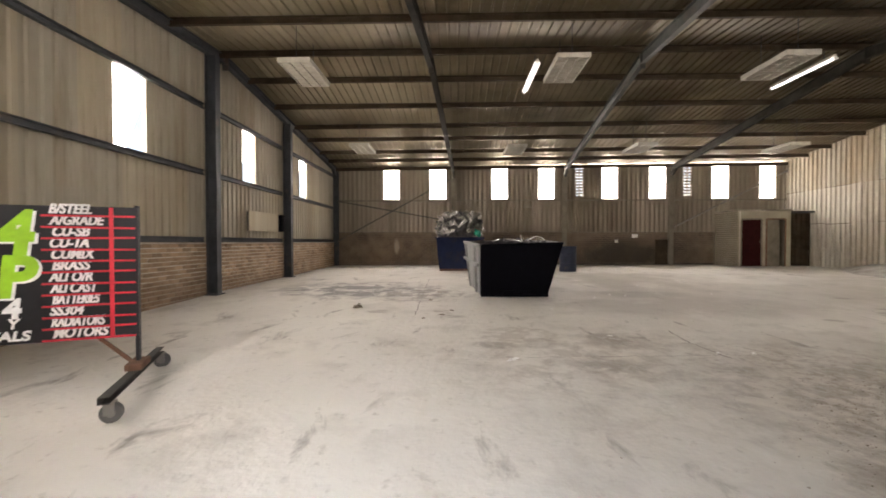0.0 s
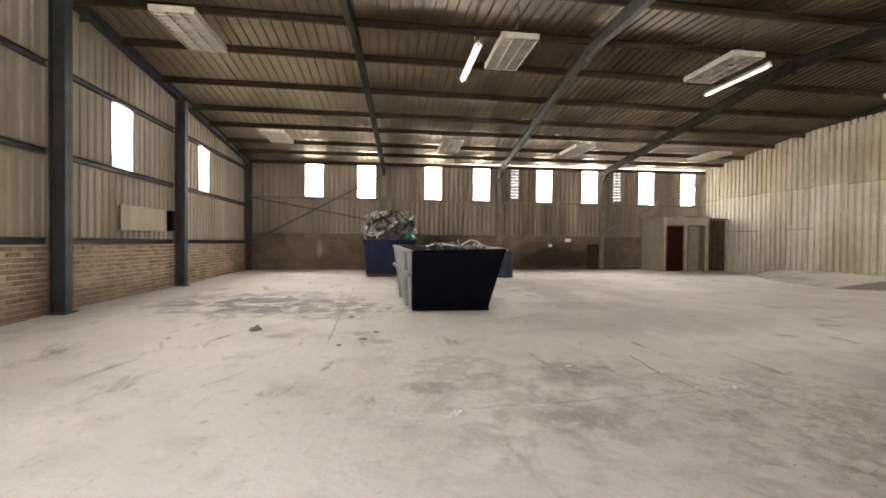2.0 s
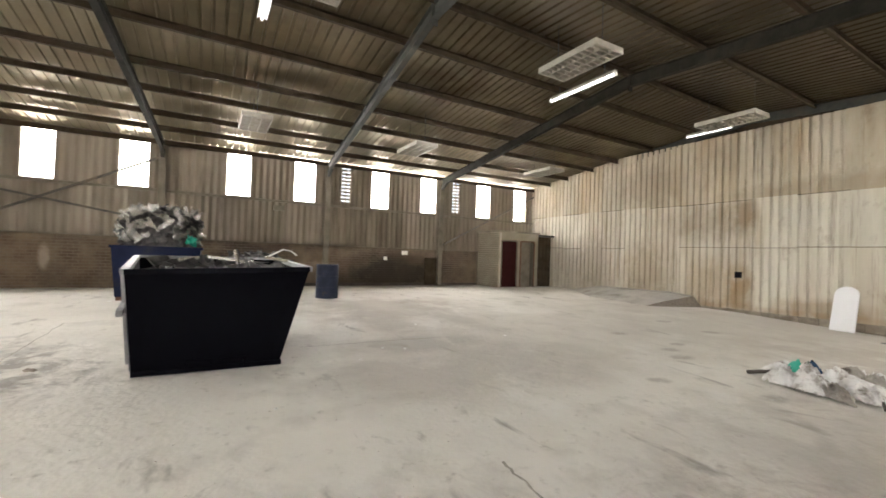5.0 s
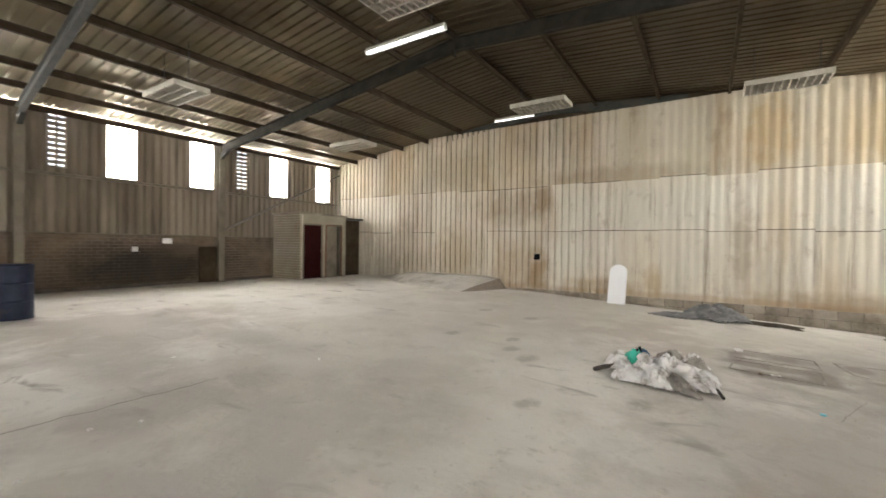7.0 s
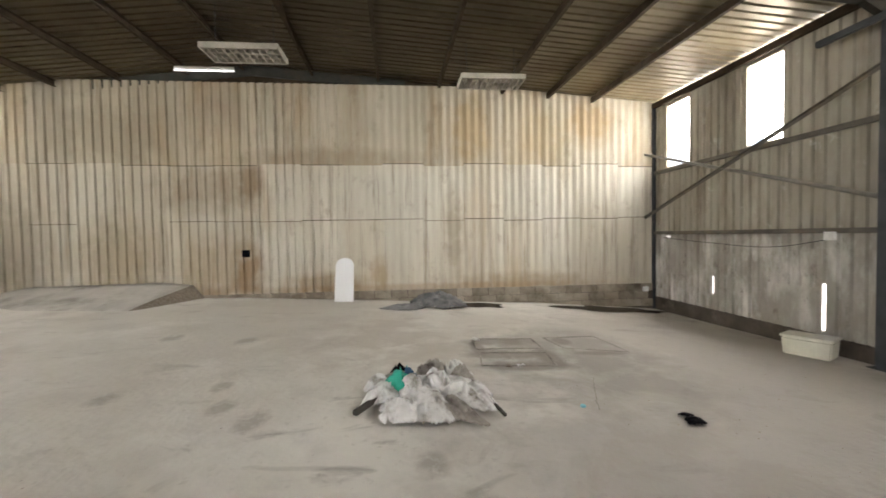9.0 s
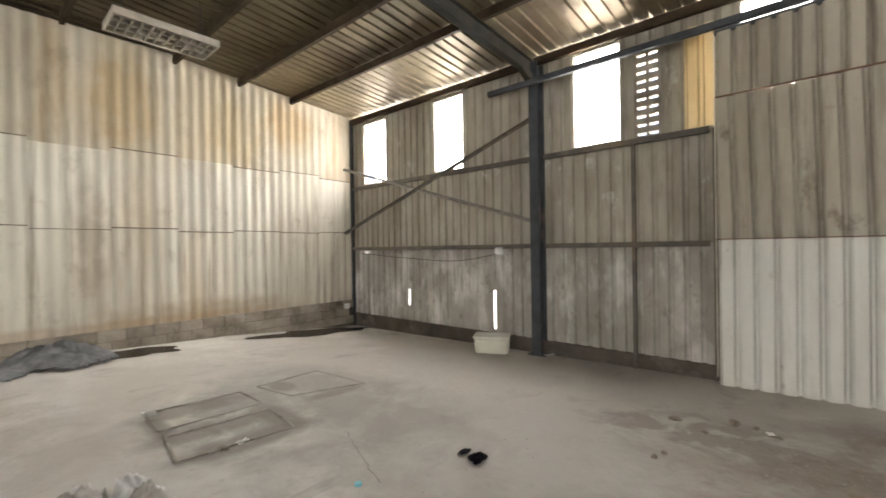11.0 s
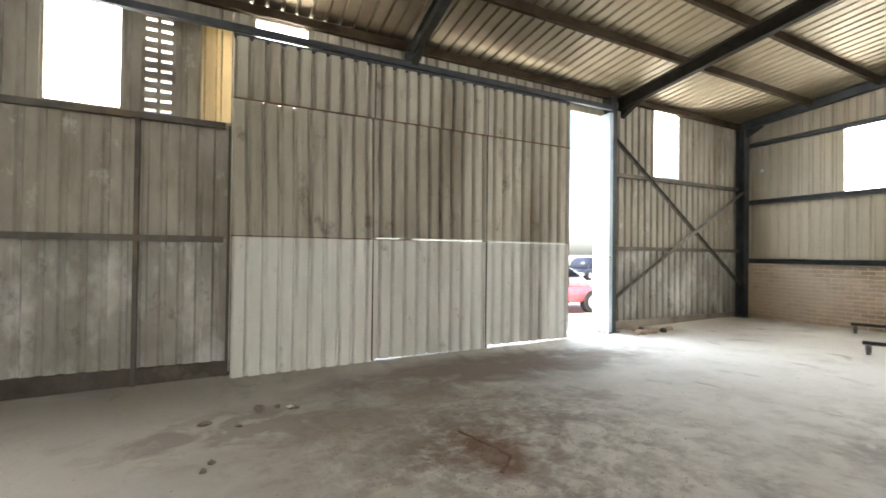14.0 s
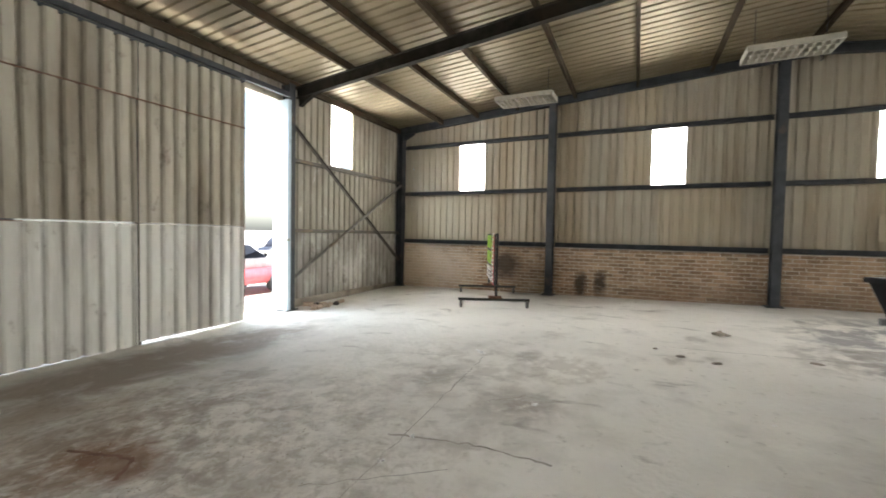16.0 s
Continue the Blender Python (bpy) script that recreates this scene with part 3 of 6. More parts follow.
def stops(u0, u1, shape=BOXED):
    us = {round(u0, 4), round(u1, 4)}
    k = math.floor(u0 / PITCH) - 1
    while k * PITCH <= u1:
        for f, _ in shape[:-1]:
            u = (k + f) * PITCH
            if u0 < u < u1:
                us.add(round(u, 4))
        k += 1
    return sorted(us)


def sheet_mesh(verts, faces, u0, u1, z0, z1, place, depth, shape=BOXED):
    """One ribbed rectangle with front and back skins. z1 may be a function of u."""
    us = stops(u0, u1, shape)
    for skin in (0.0, 0.012):
        base = len(verts)
        for u in us:
            top = z1(u) if callable(z1) else z1
            o = rib(u, depth, shape) + skin
            verts.append(place(u, o, z0))
            verts.append(place(u, o, top))
        for i in range(len(us) - 1):
            a = base + 2 * i
            faces.append((a, a + 2, a + 3, a + 1))


def cladding(wall, mat, u0, u1, tiers, holes, place, depth=0.035, width=0.8, name="cladding_sheet", jitter=0.004, shape=BOXED, step=0.006, ragged=0.0, lap=None):
    """Sheets of a wall, each an object, cut round the openings. place(u, out, z) gives a point; out runs outwards."""
    for k, (z0, z1) in enumerate(tiers):
        u = u0
        while u < u1 - 0.05:
            v = min(u1, u + width)
            if u1 - v < 0.25:
                v = u1
            off = random.uniform(0, jitter) - step * k
            low = z0 - (random.uniform(0, ragged) if k else 0)
            cut = [h for h in holes if h[1] > u + 1e-4 and h[0] < v - 1e-4]
            edges = sorted({u, v, *[min(v, max(u, e)) for h in cut for e in h[:2]]})
            verts, faces = [], []
            for a, b in zip(edges, edges[1:]):
                if b - a < 1e-4:
                    continue
                spans = [(low, z1)]
                for h in cut:
                    if h[0] < (a + b) / 2 < h[1]:
                        nxt = []
                        for s0, s1 in spans:
                            e1 = s1(0.5 * (a + b)) if callable(s1) else s1
                            if h[3] <= s0 or h[2] >= e1:
                                nxt.append((s0, s1))
                                continue
                            if h[2] > s0 + 0.01:
                                nxt.append((s0, h[2]))
                            if h[3] < e1 - 0.01:
                                nxt.append((h[3], s1))
                        spans = nxt
                for s0, s1 in spans:
                    sheet_mesh(verts, faces, a, b, s0, s1, lambda uu, o, zz: place(uu, o + off, zz), depth, shape)
            if faces:
                mesh_ob(name, verts, faces, mat[k] if isinstance(mat, tuple) else mat, wall)
            # dark strip for both the stain line and the shadow below a lap
            if lap and k and random.random() < 0.86:
                thin = random.uniform(0.007, 0.017)
                bm = bmesh.new()
                q0, q1 = place(u + 0.004, off - 0.003, 0), place(v - 0.004, off + 0.006, 0)
                add_box(bm, min(q0[0], q1[0]), max(q0[0], q1[0]), min(q0[1], q1[1]), max(q0[1], q1[1]), low - thin, low + 0.002)
                part("lap_seam", bm, lap, wall)
            u = v


# ---- ground and floor ----
def grid(name, x0, x1, y0, y1, step, fz, mat):
    xs = np.arange(x0, x1 + step * 0.5, step)
    ys = np.arange(y0, y1 + step * 0.5, step)
    verts = [(float(x), float(y), fz(float(x), float(y))) for y in ys for x in xs]
    w = len(xs)
    faces = [(j * w + i, j * w + i + 1, (j + 1) * w + i + 1, (j + 1) * w + i) for j in range(len(ys) - 1) for i in range(w - 1)]
    return mesh_ob(name, verts, faces, mat, smooth=True)


def floor_relief(x, y):
    return floor_z(x, y) + 0.006 * noise.noise(Vector((x * 0.9, y * 0.9, 0))) + 0.003 * noise.noise(Vector((x * 4, y * 4, 3)))


tagged(grid("floor", XW - 0.1, XE + 0.13, YS - 0.15, YN + 0.1, 0.15, floor_relief, M_FLOOR), "dusty stained pale concrete warehouse floor slab", "floor", "", "structure")

xs = [-3000, -300, -60, -20, XW - 1.2, -2, 1, 4, 8, XE + 1.2, 30, 80, 400, 3000]
ys = [-3000, -300, -60, -20, -8, -3, YS - 0.16, YS + 0.05, 5, 12, YN + 1.2, 40, 100, 400, 3000]
gv = [(x, y, -0.16 if y <= YS - 0.1 else -0.8) for y in ys for x in xs]
gw = len(xs)
gf = [(j * gw + i, j * gw + i + 1, (j + 1) * gw + i + 1, (j + 1) * gw + i) for j in range(len(ys) - 1) for i in range(gw - 1)]
tagged(mesh_ob("ground", gv, gf, M_GROUND), "pale bright gravel yard outside the shed", "ground", "", "structure")

# ---- windows ----
N_WINDOWS = [(-2.89, -2.17), (-0.86, -0.12), (1.84, 2.56), (3.86, 4.59), (6.58, 7.30), (8.60, 9.34), (11.23, 11.98), (13.23, 13.95)]
N_VENTS = [(5.45, 5.83), (10.02, 10.43)]
S_WINDOWS = [(13.03, 13.89), (10.68, 11.50), (7.61, 8.39), (5.38, 6.13), (-2.79, -1.93)]
S_VENTS = [(7.05, 7.42)]
W_WINDOWS = [(1.49, 2.31), (6.48, 7.23), (10.44, 11.15), (14.23, 15.0)]
NZ, SZ, WZ = (3.14, 4.56), (3.16, 4.70), (2.79, 4.16)
win_count = [0]


def window(axis, at, out, u0, u1, z0, z1):
    """A metal-framed pane in a sheeted wall, with daylight behind it."""
    win_count[0] += 1

    def p(u, o, z):
        return (u, at + out * o, z) if axis == 'x' else (at + out * o, u, z)

    root = new("window_%d" % win_count[0])
    tagged(root, "tall narrow glazed window in thin metal frame, glaring daylight", "window", "windows of the shed", "structure")
    bm = bmesh.new()
    t = 0.025
    for a, b, c, d in ((u0, u1, z0, z0 + t), (u0, u1, z1 - t, z1), (u0, u0 + t, z0 + t, z1 - t), (u1 - t, u1, z0 + t, z1 - t)):
        q0, q1 = p(a, 0.0, c), p(b, 0.07, d)
        add_box(bm, min(q0[0], q1[0]), max(q0[0], q1[0]), min(q0[1], q1[1]), max(q0[1], q1[1]), c, d)
    part("window_frame", bm, M_SHEET_W, root)
    q0, q1 = p(u0 + t, 0.045, 0), p(u1 - t, 0.05, 0)
    pane = part("pane", box(min(q0[0], q1[0]), max(q0[0], q1[0]), min(q0[1], q1[1]), max(q0[1], q1[1]), z0 + t, z1 - t), M_GLASS, root)
    pane.visible_shadow = False
    m = ((u0 + u1) / 2, (z0 + z1) / 2)
    sky_lamp("window_daylight", p(m[0], 0.52, m[1] + 0.20), p(m[0], -0.48, m[1] - 0.20), u1 - u0 + 0.9, 2.1)


for a, b in N_WINDOWS:
    window('x', YN, 1, a, b, *NZ)
for a, b in S_WINDOWS:
    window('x', YS, -1, a, b, *SZ)
for a, b in W_WINDOWS:
    window('y', XW, -1, a, b, *WZ)


def air_brick_vent(axis_y, out, u0, u1, z0, z1, rows=10):
    root = thing("air_vent", ((u0 + u1) / 2, axis_y, z0), "column of open grey concrete air bricks in the wall", "vent", "air vents", "structure")
    y0, y1 = sorted((0.0, out * 0.09))
    w = (u1 - u0) / 2
    bm = bmesh.new()
    for a in (-w, -0.02, w - 0.04):
        add_box(bm, a, a + 0.04, y0, y1, 0, z1 - z0)
    part("vent_frame", bm, M_PLINTH, root)
    h = (z1 - z0) / rows
    for k in range(rows + 1):
        z = k * h
        part("slat", box(-w, w, y0 + 0.002, y1 - 0.002, max(0, z - 0.043), min(z1 - z0, z + 0.043)), M_PLINTH, root)
    sky_lamp("vent_daylight", ((u0 + u1) / 2, axis_y + out * 0.25, (z0 + z1) / 2), ((u0 + u1) / 2, axis_y - out, (z0 + z1) / 2), u1 - u0, z1 - z0)


for a, b in N_VENTS:
    air_brick_vent(YN, 1, a, b, 3.25, 4.53)
for a, b in S_VENTS:
    air_brick_vent(YS, -1, a, b, 3.14, 4.56, 11)

# ---- walls ----
DOOR_X0, DOOR_X1, DOOR_TOP = -0.42, 5.2, 4.27


def wall_root(name, label):
    return tagged(new(name), label, "wall", "", "structure")


north = wall_root("wall_north", "brown ribbed cladding over sooty brick base")
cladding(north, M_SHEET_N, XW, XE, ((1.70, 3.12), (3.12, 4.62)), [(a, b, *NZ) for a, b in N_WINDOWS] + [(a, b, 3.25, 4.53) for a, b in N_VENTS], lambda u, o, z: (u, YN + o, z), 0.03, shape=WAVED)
south = wall_root("wall_south", "weathered grey ribbed fibre cement wall")
cladding(south, (M_SHEET_SLOW, M_SHEET_S, M_SHEET_S), XW, XE, ((-0.2, 1.58), (1.58, 3.12), (3.12, 4.862)),
         [(a, b, *SZ) for a, b in S_WINDOWS] + [(a, b, 3.14, 4.56) for a, b in S_VENTS] + [(DOOR_X0, DOOR_X1, -1, DOOR_TOP), (12.28, 12.37, 0.26, 0.64), (9.97, 10.01, 0.0, 0.74), (6.40, 6.76, 3.16, 4.55), (13.75, 13.95, 1.46, 1.49)], lambda u, o, z: (u, YS - o, z), 0.035, shape=TRAPEZE)
east = wall_root("wall_east", "cream stained ribbed fibre cement sheets in three tiers")
for y0, y1, deep in ((YS, 7.4, 0.020), (7.4, YN, 0.044)):
    cladding(east, (M_SHEET_E, M_SHEET_E, M_SHEET_ETOP), y0, y1, ((0.26, 2.01), (2.01, 3.36), (3.36, lambda v: min(sheet_z(v, XE) + 0.032, 5.24))), [], lambda u, o, z: (XE + o, u, z), deep, 1.0, jitter=0.012, shape=TRAPEZE if deep > 0.03 else WAVED, step=0.012, ragged=0.07, lap=M_LAP)
west = wall_root("wall_west", "buff ribbed cladding above a face brick base")
cladding(west, M_SHEET_W, YS, YN, ((1.25, 2.77), (2.77, lambda v: sheet_z(v, XW) + 0.055)), [(a, b, *WZ) for a, b in W_WINDOWS] + [(16.27, 16.33, 2.40, 2.52), (-0.05, 0.01, 3.50, 3.54)], lambda u, o, z: (XW - o, u, z), 0.026, shape=TRAPEZE)

# plinths and hidden backing of the base walls
def brick_block(length, seed):
    """A rough concrete block whose worn face looks west."""
    bm = box(-0.02, 0.03, 0, length, 0, 0.188)
    bmesh.ops.subdivide_edges(bm, edges=list(bm.edges), cuts=2, use_grid_fill=True)
    for v in bm.verts:
        if v.co.x < 0:
            edge = min(v.co.y, length - v.co.y, v.co.z, 0.188 - v.co.z) < 0.01
            v.co.x += 0.010 * noise.noise(v.co * 9 + Vector((seed, 0, 0))) + (0.008 if edge else 0)
    bmesh.ops.recalc_face_normals(bm, faces=bm.faces)
    me = bpy.data.meshes.new("block")
    bm.to_mesh(me)
    bm.free()
    me.materials.append(M_BLOCK)
    return me


# added strip, stops the doorway lamp shining in through the roof ribs
part("eave_closer", box(-2.4, 2.6, YS - 0.06, YS - 0.04, 4.80, 4.90), M_PURLIN, south, "added dark strip closing the eave gap above the doorway")
part("plinth", box(XE - 0.035, XE + 0.15, YS, YN, -0.7, 0.262, 0.01), M_SOOT, east)
rnd = random.Random(29)
BLOCKS = [brick_block(0.39, rnd.randrange(1000)) for _ in range(5)]
for row, top in enumerate((0.268, 0.07, -0.128)):
    y = YS + 0.01 - (0.2 if row % 2 else 0.0)
    while y < YN - 0.02:
        if y >= YS and y + 0.4 <= YN and top > floor_z(XE, y) - 0.02:
            block = new("block", BLOCKS[rnd.randrange(5)])
            block.parent = east
            block.matrix_world = pose(XE - 0.036 - rnd.uniform(0, 0.012), y, top - 0.19, 0, 0, rnd.uniform(-0.5, 0.5))
        y += 0.402
part("plinth", box(DOOR_X1, XE, YS - 0.14, YS + 0.03, -0.8, -0.07, 0.01), M_SOOT, south, "dark concrete kerb")
part("patch_sheet", box(10.06, 11.1, YS + 0.002, YS + 0.012, -0.06, 0.67, 0.003), M_SHEET_SLOW, south, "flat limewashed patch over the ribs")
part("patch_sheet", box(10.12, 10.36, YS + 0.002, YS + 0.010, 0.86, 1.28, 0.003), M_SHEET_SLOW, south)
yv, yf = [], []
sheet_mesh(yv, yf, 6.39, 6.77, 3.15, 4.56, lambda u, o, z: (u, YS + 0.008 - o, z), 0.035, TRAPEZE)
mesh_ob("yellow_sheet", yv, yf, M_YELLOW, south)["label"] = "yellowed fibreglass sheet"
part("plinth", box(XW, DOOR_X0, YS - 0.14, YS + 0.02, -0.8, 0.05, 0.01), M_PLINTH, south)
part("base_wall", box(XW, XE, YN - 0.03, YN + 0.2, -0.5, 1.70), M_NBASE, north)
NB_V, NB_F = [], []
rnd = random.Random(17)
for k in range(17):
    z = 1.62 - 0.085 * k
    if z < 0.1:
        break
    x = XW - (0.116 if k % 2 else 0.0)
    while x < 11.3:
        a, b = max(XW, x), min(11.3, x + 0.219)
        y = YN - 0.03 - 0.008 - rnd.uniform(0, 0.004)
        i = len(NB_V)
        NB_V += [(a, YN - 0.03, z), (b, YN - 0.03, z), (b, YN - 0.03, z + 0.071), (a, YN - 0.03, z + 0.071), (a + 0.004, y, z + 0.004), (b - 0.004, y, z + 0.004), (b - 0.004, y, z + 0.067), (a + 0.004, y, z + 0.067)]
        NB_F += [(i + q, i + (q + 1) % 4, i + 4 + (q + 1) % 4, i + 4 + q) for q in range(4)] + [(i + 4, i + 5, i + 6, i + 7)]
        x += 0.232
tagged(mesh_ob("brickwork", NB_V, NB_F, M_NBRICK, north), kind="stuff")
part("kerb", box(4.3, 11.3, YN - 0.065, YN - 0.044, -0.3, 0.40, 0.006), M_SOOT, north, "sooty black skirting of the brick base")
part("mortar_bed", box(XW - 0.18, XW + 0.045, YS, YN, -0.6, 1.27), M_MORTAR, west)

# ---- roof ----
def roof_slope(name, y0, y1):
    verts, faces = [], []
    us = stops(XW - 0.25, XE + 0.25)
    for skin in (0.0, 0.01):
        base = len(verts)
        for u in us:
            lift = rib(u, 0.03) + skin
            verts.append((u, y0, sheet_z(y0, u) + lift))
            verts.append((u, y1, sheet_z(y1, u) + lift))
        for i in range(len(us) - 1):
            a = base + 2 * i
            faces.append((a, a + 2, a + 3, a + 1))
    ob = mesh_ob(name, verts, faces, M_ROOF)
    return tagged(ob, "ribbed galvanised roof sheeting with brown stains", "ceiling", "", "structure")


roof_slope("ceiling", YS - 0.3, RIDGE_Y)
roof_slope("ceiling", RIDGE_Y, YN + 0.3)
part_ridge = bmesh.new()
add_section(part_ridge, (XW - 0.25, RIDGE_Y, sheet_z(RIDGE_Y, XW) + 0.06), (XE + 0.25, RIDGE_Y, sheet_z(RIDGE_Y, XE) + 0.06), rect_outline(0.5, 0.02))
tagged(part("ridge_cap", part_ridge, M_ROOF), "galvanised ridge capping over the roof", "roof", "", "structure")

# each purlin's place on the west and the east gable
PURLINS = ((1.0, 1.18), (2.1, 2.33), (3.25, 3.5), (4.73, 5.06), (6.15, 6.53), (7.62, 8.08), (9.22, 9.65),
           (10.5, 10.88), (12.0, 12.36), (13.5, 13.72), (14.65, 14.82), (16.0, 16.13), (17.05, 17.15))
for yw, ye in PURLINS:
    beam("purlin", (XW, yw, purlin_z(yw, XW) + 0.07), (XE, ye, purlin_z(ye, XE) + 0.07), c_outline(0.065, 0.138), M_PURLIN, "rust-brown cold-rolled steel purlin under the roof", category="purlin")
for y, lift in ((YS + 0.06, 0.05), (YN - 0.06, 0.06)):
    beam("eave_beam", (XW, y, purlin_z(y, XW) + lift), (XE, y, purlin_z(y, XE) + lift), rect_outline(0.08, 0.13), M_PURLIN, "dark steel eave beam above the wall", category="beam")
for y0, y1 in ((5.9, RIDGE_Y), (RIDGE_Y, 13.1)):
    beam("gable_rafter", (XE + 0.06, y0, purlin_z(y0, XE) + 0.0), (XE + 0.06, y1, purlin_z(y1, XE) + 0.0), c_outline(0.08, 0.22), M_FRAME, "dark steel rafter at the top of the gable wall", category="beam")
# added sheet behind the gable, keeps sky light from leaking under the roof
gable = mesh_ob("gable_lining", [(XE + 0.14, YS - 0.3, 4.3), (XE + 0.14, YN + 0.3, 4.3), (XE + 0.14, YN + 0.3, sheet_z(YN + 0.3, XE) + 0.03), (XE + 0.14, RIDGE_Y, sheet_z(RIDGE_Y, XE) + 0.05), (XE + 0.14, YS - 0.3, sheet_z(YS - 0.3, XE) + 0.03)], [(0, 1, 2, 3, 4)], M_PURLIN)
tagged(gable, "added dark sheet closing the gable against sky light", "wall", "", "structure")

# portal frames: south foot x, north foot x
FRAMES = [(-0.75, 0.2), (3.85, 4.97), (9.02, 9.46)]


def rafter_pts(xs_, xn_, drop):
    def at(y):
        u = (y - YS) / (YN - YS)
        x = xs_ * (1 - u) + xn_ * u
        return (x, y, purlin_z(y, x) + drop)
    return at(YS + 0.1), at(RIDGE_Y), at(YN - 0.1)


def portal(xs_, xn_, depth=0.24, w=0.115, drop=-0.122, mat=None):
    mat = mat or M_STEEL
    a, r, b = rafter_pts(xs_, xn_, drop)
    root = tagged(new("portal_frame"), "dark grey painted steel portal rafter across the shed", "steel frame", "portal frames", "structure")
    part("rafter", add_section(bmesh.new(), a, r, i_outline(w, depth)), mat, root)
    part("rafter", add_section(bmesh.new(), r, b, i_outline(w, depth)), mat, root)
    bm = bmesh.new()
    add_box(bm, r[0] - w / 2, r[0] + w / 2, r[1] - 0.012, r[1] + 0.012, r[2] - 0.22, r[2] + 0.13)
    part("apex_plate", bm, mat, root)
    for (x, y, z), s in ((a, 1), (b, -1)):
        bm = bmesh.new()
        vs = [bm.verts.new((x + dx, y + s * dy, z + dz)) for dx in (-0.05, 0.05) for dy, dz in ((0.1, -0.11), (0.5, -0.09), (0.1, -0.30))]
        bm.faces.new(vs[:3])
        bm.faces.new(vs[3:][::-1])
        for i in range(3):
            bm.faces.new((vs[i], vs[(i + 1) % 3], vs[3 + (i + 1) % 3], vs[3 + i]))
        part("haunch", bm, mat, root)


# middle frame paler: browner steel with the light and haze on it painted in
for feet, mat in zip(FRAMES, (M_RAFTER, M_FRAME, M_RAFTER)):
    portal(*feet, mat=mat)
portal(XW + 0.12, XW + 0.12, 0.19, 0.13, 0.03)


def column(x, y, top, along, mat=M_STEEL, w=0.17, h=0.24, base=True):
    root = tagged(new("column"), "dark grey painted steel H column against the wall", "column", "columns", "structure")
    z = floor_z(x, y) - 0.05
    up = (0, 1, 0) if along == 'y' else (1, 0, 0)
    part("shaft", add_section(bmesh.new(), (x, y, z), (x, y, top), i_outline(w, h, 0.014, 0.012), up), mat, root)
    if base:
        part("base_plate", box(x - 0.16, x + 0.16, y - 0.16, y + 0.16, z + 0.03, z + 0.07), mat, root)
    return root


for y in (4.2, 8.9, 12.88):
    column(XW + 0.17, y, purlin_z(y, XW) - 0.06, 'x')
for x in (0.2, 4.97, 9.46):
    column(x, YN - 0.13, purlin_z(YN, x) - 0.02, 'y', M_COLN, h=0.18)
column(8.98, YS + 0.12, purlin_z(YS) - 0.02, 'y')
column(3.85, YS + 0.02, purlin_z(YS) - 0.02, 'y', h=0.1)
column(-0.48, YS + 0.12, purlin_z(YS, 0) - 0.02, 'y')
for x, y in ((XW + 0.13, YN - 0.14), (XW + 0.13, YS + 0.14)):
    column(x, y, purlin_z(y, XW) - 0.02, 'y', w=0.2, h=0.2)
for x, thick in ((7.43, 0.05), (6.41, 0.022)):
    beam("wall_post", (x, YS + 0.05, -0.3), (x, YS + 0.05, 3.1), rect_outline(thick, 0.07), M_GIRT, "dark thin steel post on the sheeted wall", (0, 1, 0), "post")
beam("corner_post", (XE - 0.05, YS + 0.06, -0.4), (XE - 0.05, YS + 0.06, 4.75), rect_outline(0.07, 0.07), M_STEEL, "dark steel angle in the wall corner", (0, 1, 0), "post")

# girts
GIRT = "dark steel channel girt along the wall"
for z in (2.76, 4.16):
    for a, b in ((YS, 4.1), (4.3, 8.8), (9.0, 12.8), (12.98, YN)):
        beam("girt", (XW + 0.05, a, z), (XW + 0.05, b, z), c_outline(0.08, 0.1), M_STEEL, GIRT, category="girt")
for a, b in ((YS, 4.1), (4.3, 8.8), (9.0, 12.8), (12.98, YN)):
    beam("girt", (XW + 0.06, a, 1.335), (XW + 0.06, b, 1.335), c_outline(0.1, 0.11), M_STEEL, GIRT, category="girt")
for z in (3.09, 1.69):
    for a, b in ((XW, 0.08), (0.28, 4.86), (5.06, 9.26), (9.46, XE)):
        beam("girt", (a, YN - 0.05, z), (b, YN - 0.05, z), c_outline(0.07, 0.07), M_COLN, GIRT, category="girt")
for z in (3.10, 1.57):
    for a, b in ((XW, -0.6), (6.46, 8.88), (9.08, XE)):
        beam("girt", (a, YS + 0.05, z), (b, YS + 0.05, z), c_outline(0.07, 0.08), M_GIRT, GIRT, category="girt")

# wall bracing
BRACE = "flat dark steel angle brace across the bay"
for p0, p1, pipe in (((14.3, YS + 0.30, 3.58), (9.05, YS + 0.14, 2.0), 1), ((14.3, YS + 0.30, 1.98), (9.05, YS + 0.19, 3.78), 0),
                     ((-0.6, YS + 0.12, 3.85), (-4.85, YS + 0.14, 0.75), 0), ((-0.6, YS + 0.17, 0.55), (-4.85, YS + 0.19, 3.0), 1),
                     ((-4.95, YN - 0.12, 1.25), (0.1, YN - 0.14, 4.0), 0), ((-4.95, YN - 0.17, 3.05), (0.1, YN - 0.19, 2.15), 0),
                     ((14.3, YN - 0.12, 4.3), (9.45, YN - 0.14, 1.85), 1)):
    if pipe:
        ob = part("brace", add_cyl(bmesh.new(), p0, p1, 0.033, seg=12), M_PIPE, None, "", True)
        tagged(ob, "pale galvanised pipe brace across the bay", "brace", "", "structure")
    else:
        beam("brace", p0, p1, l_outline(0.06), M_GIRT, BRACE, (0, 1, 0), "brace")

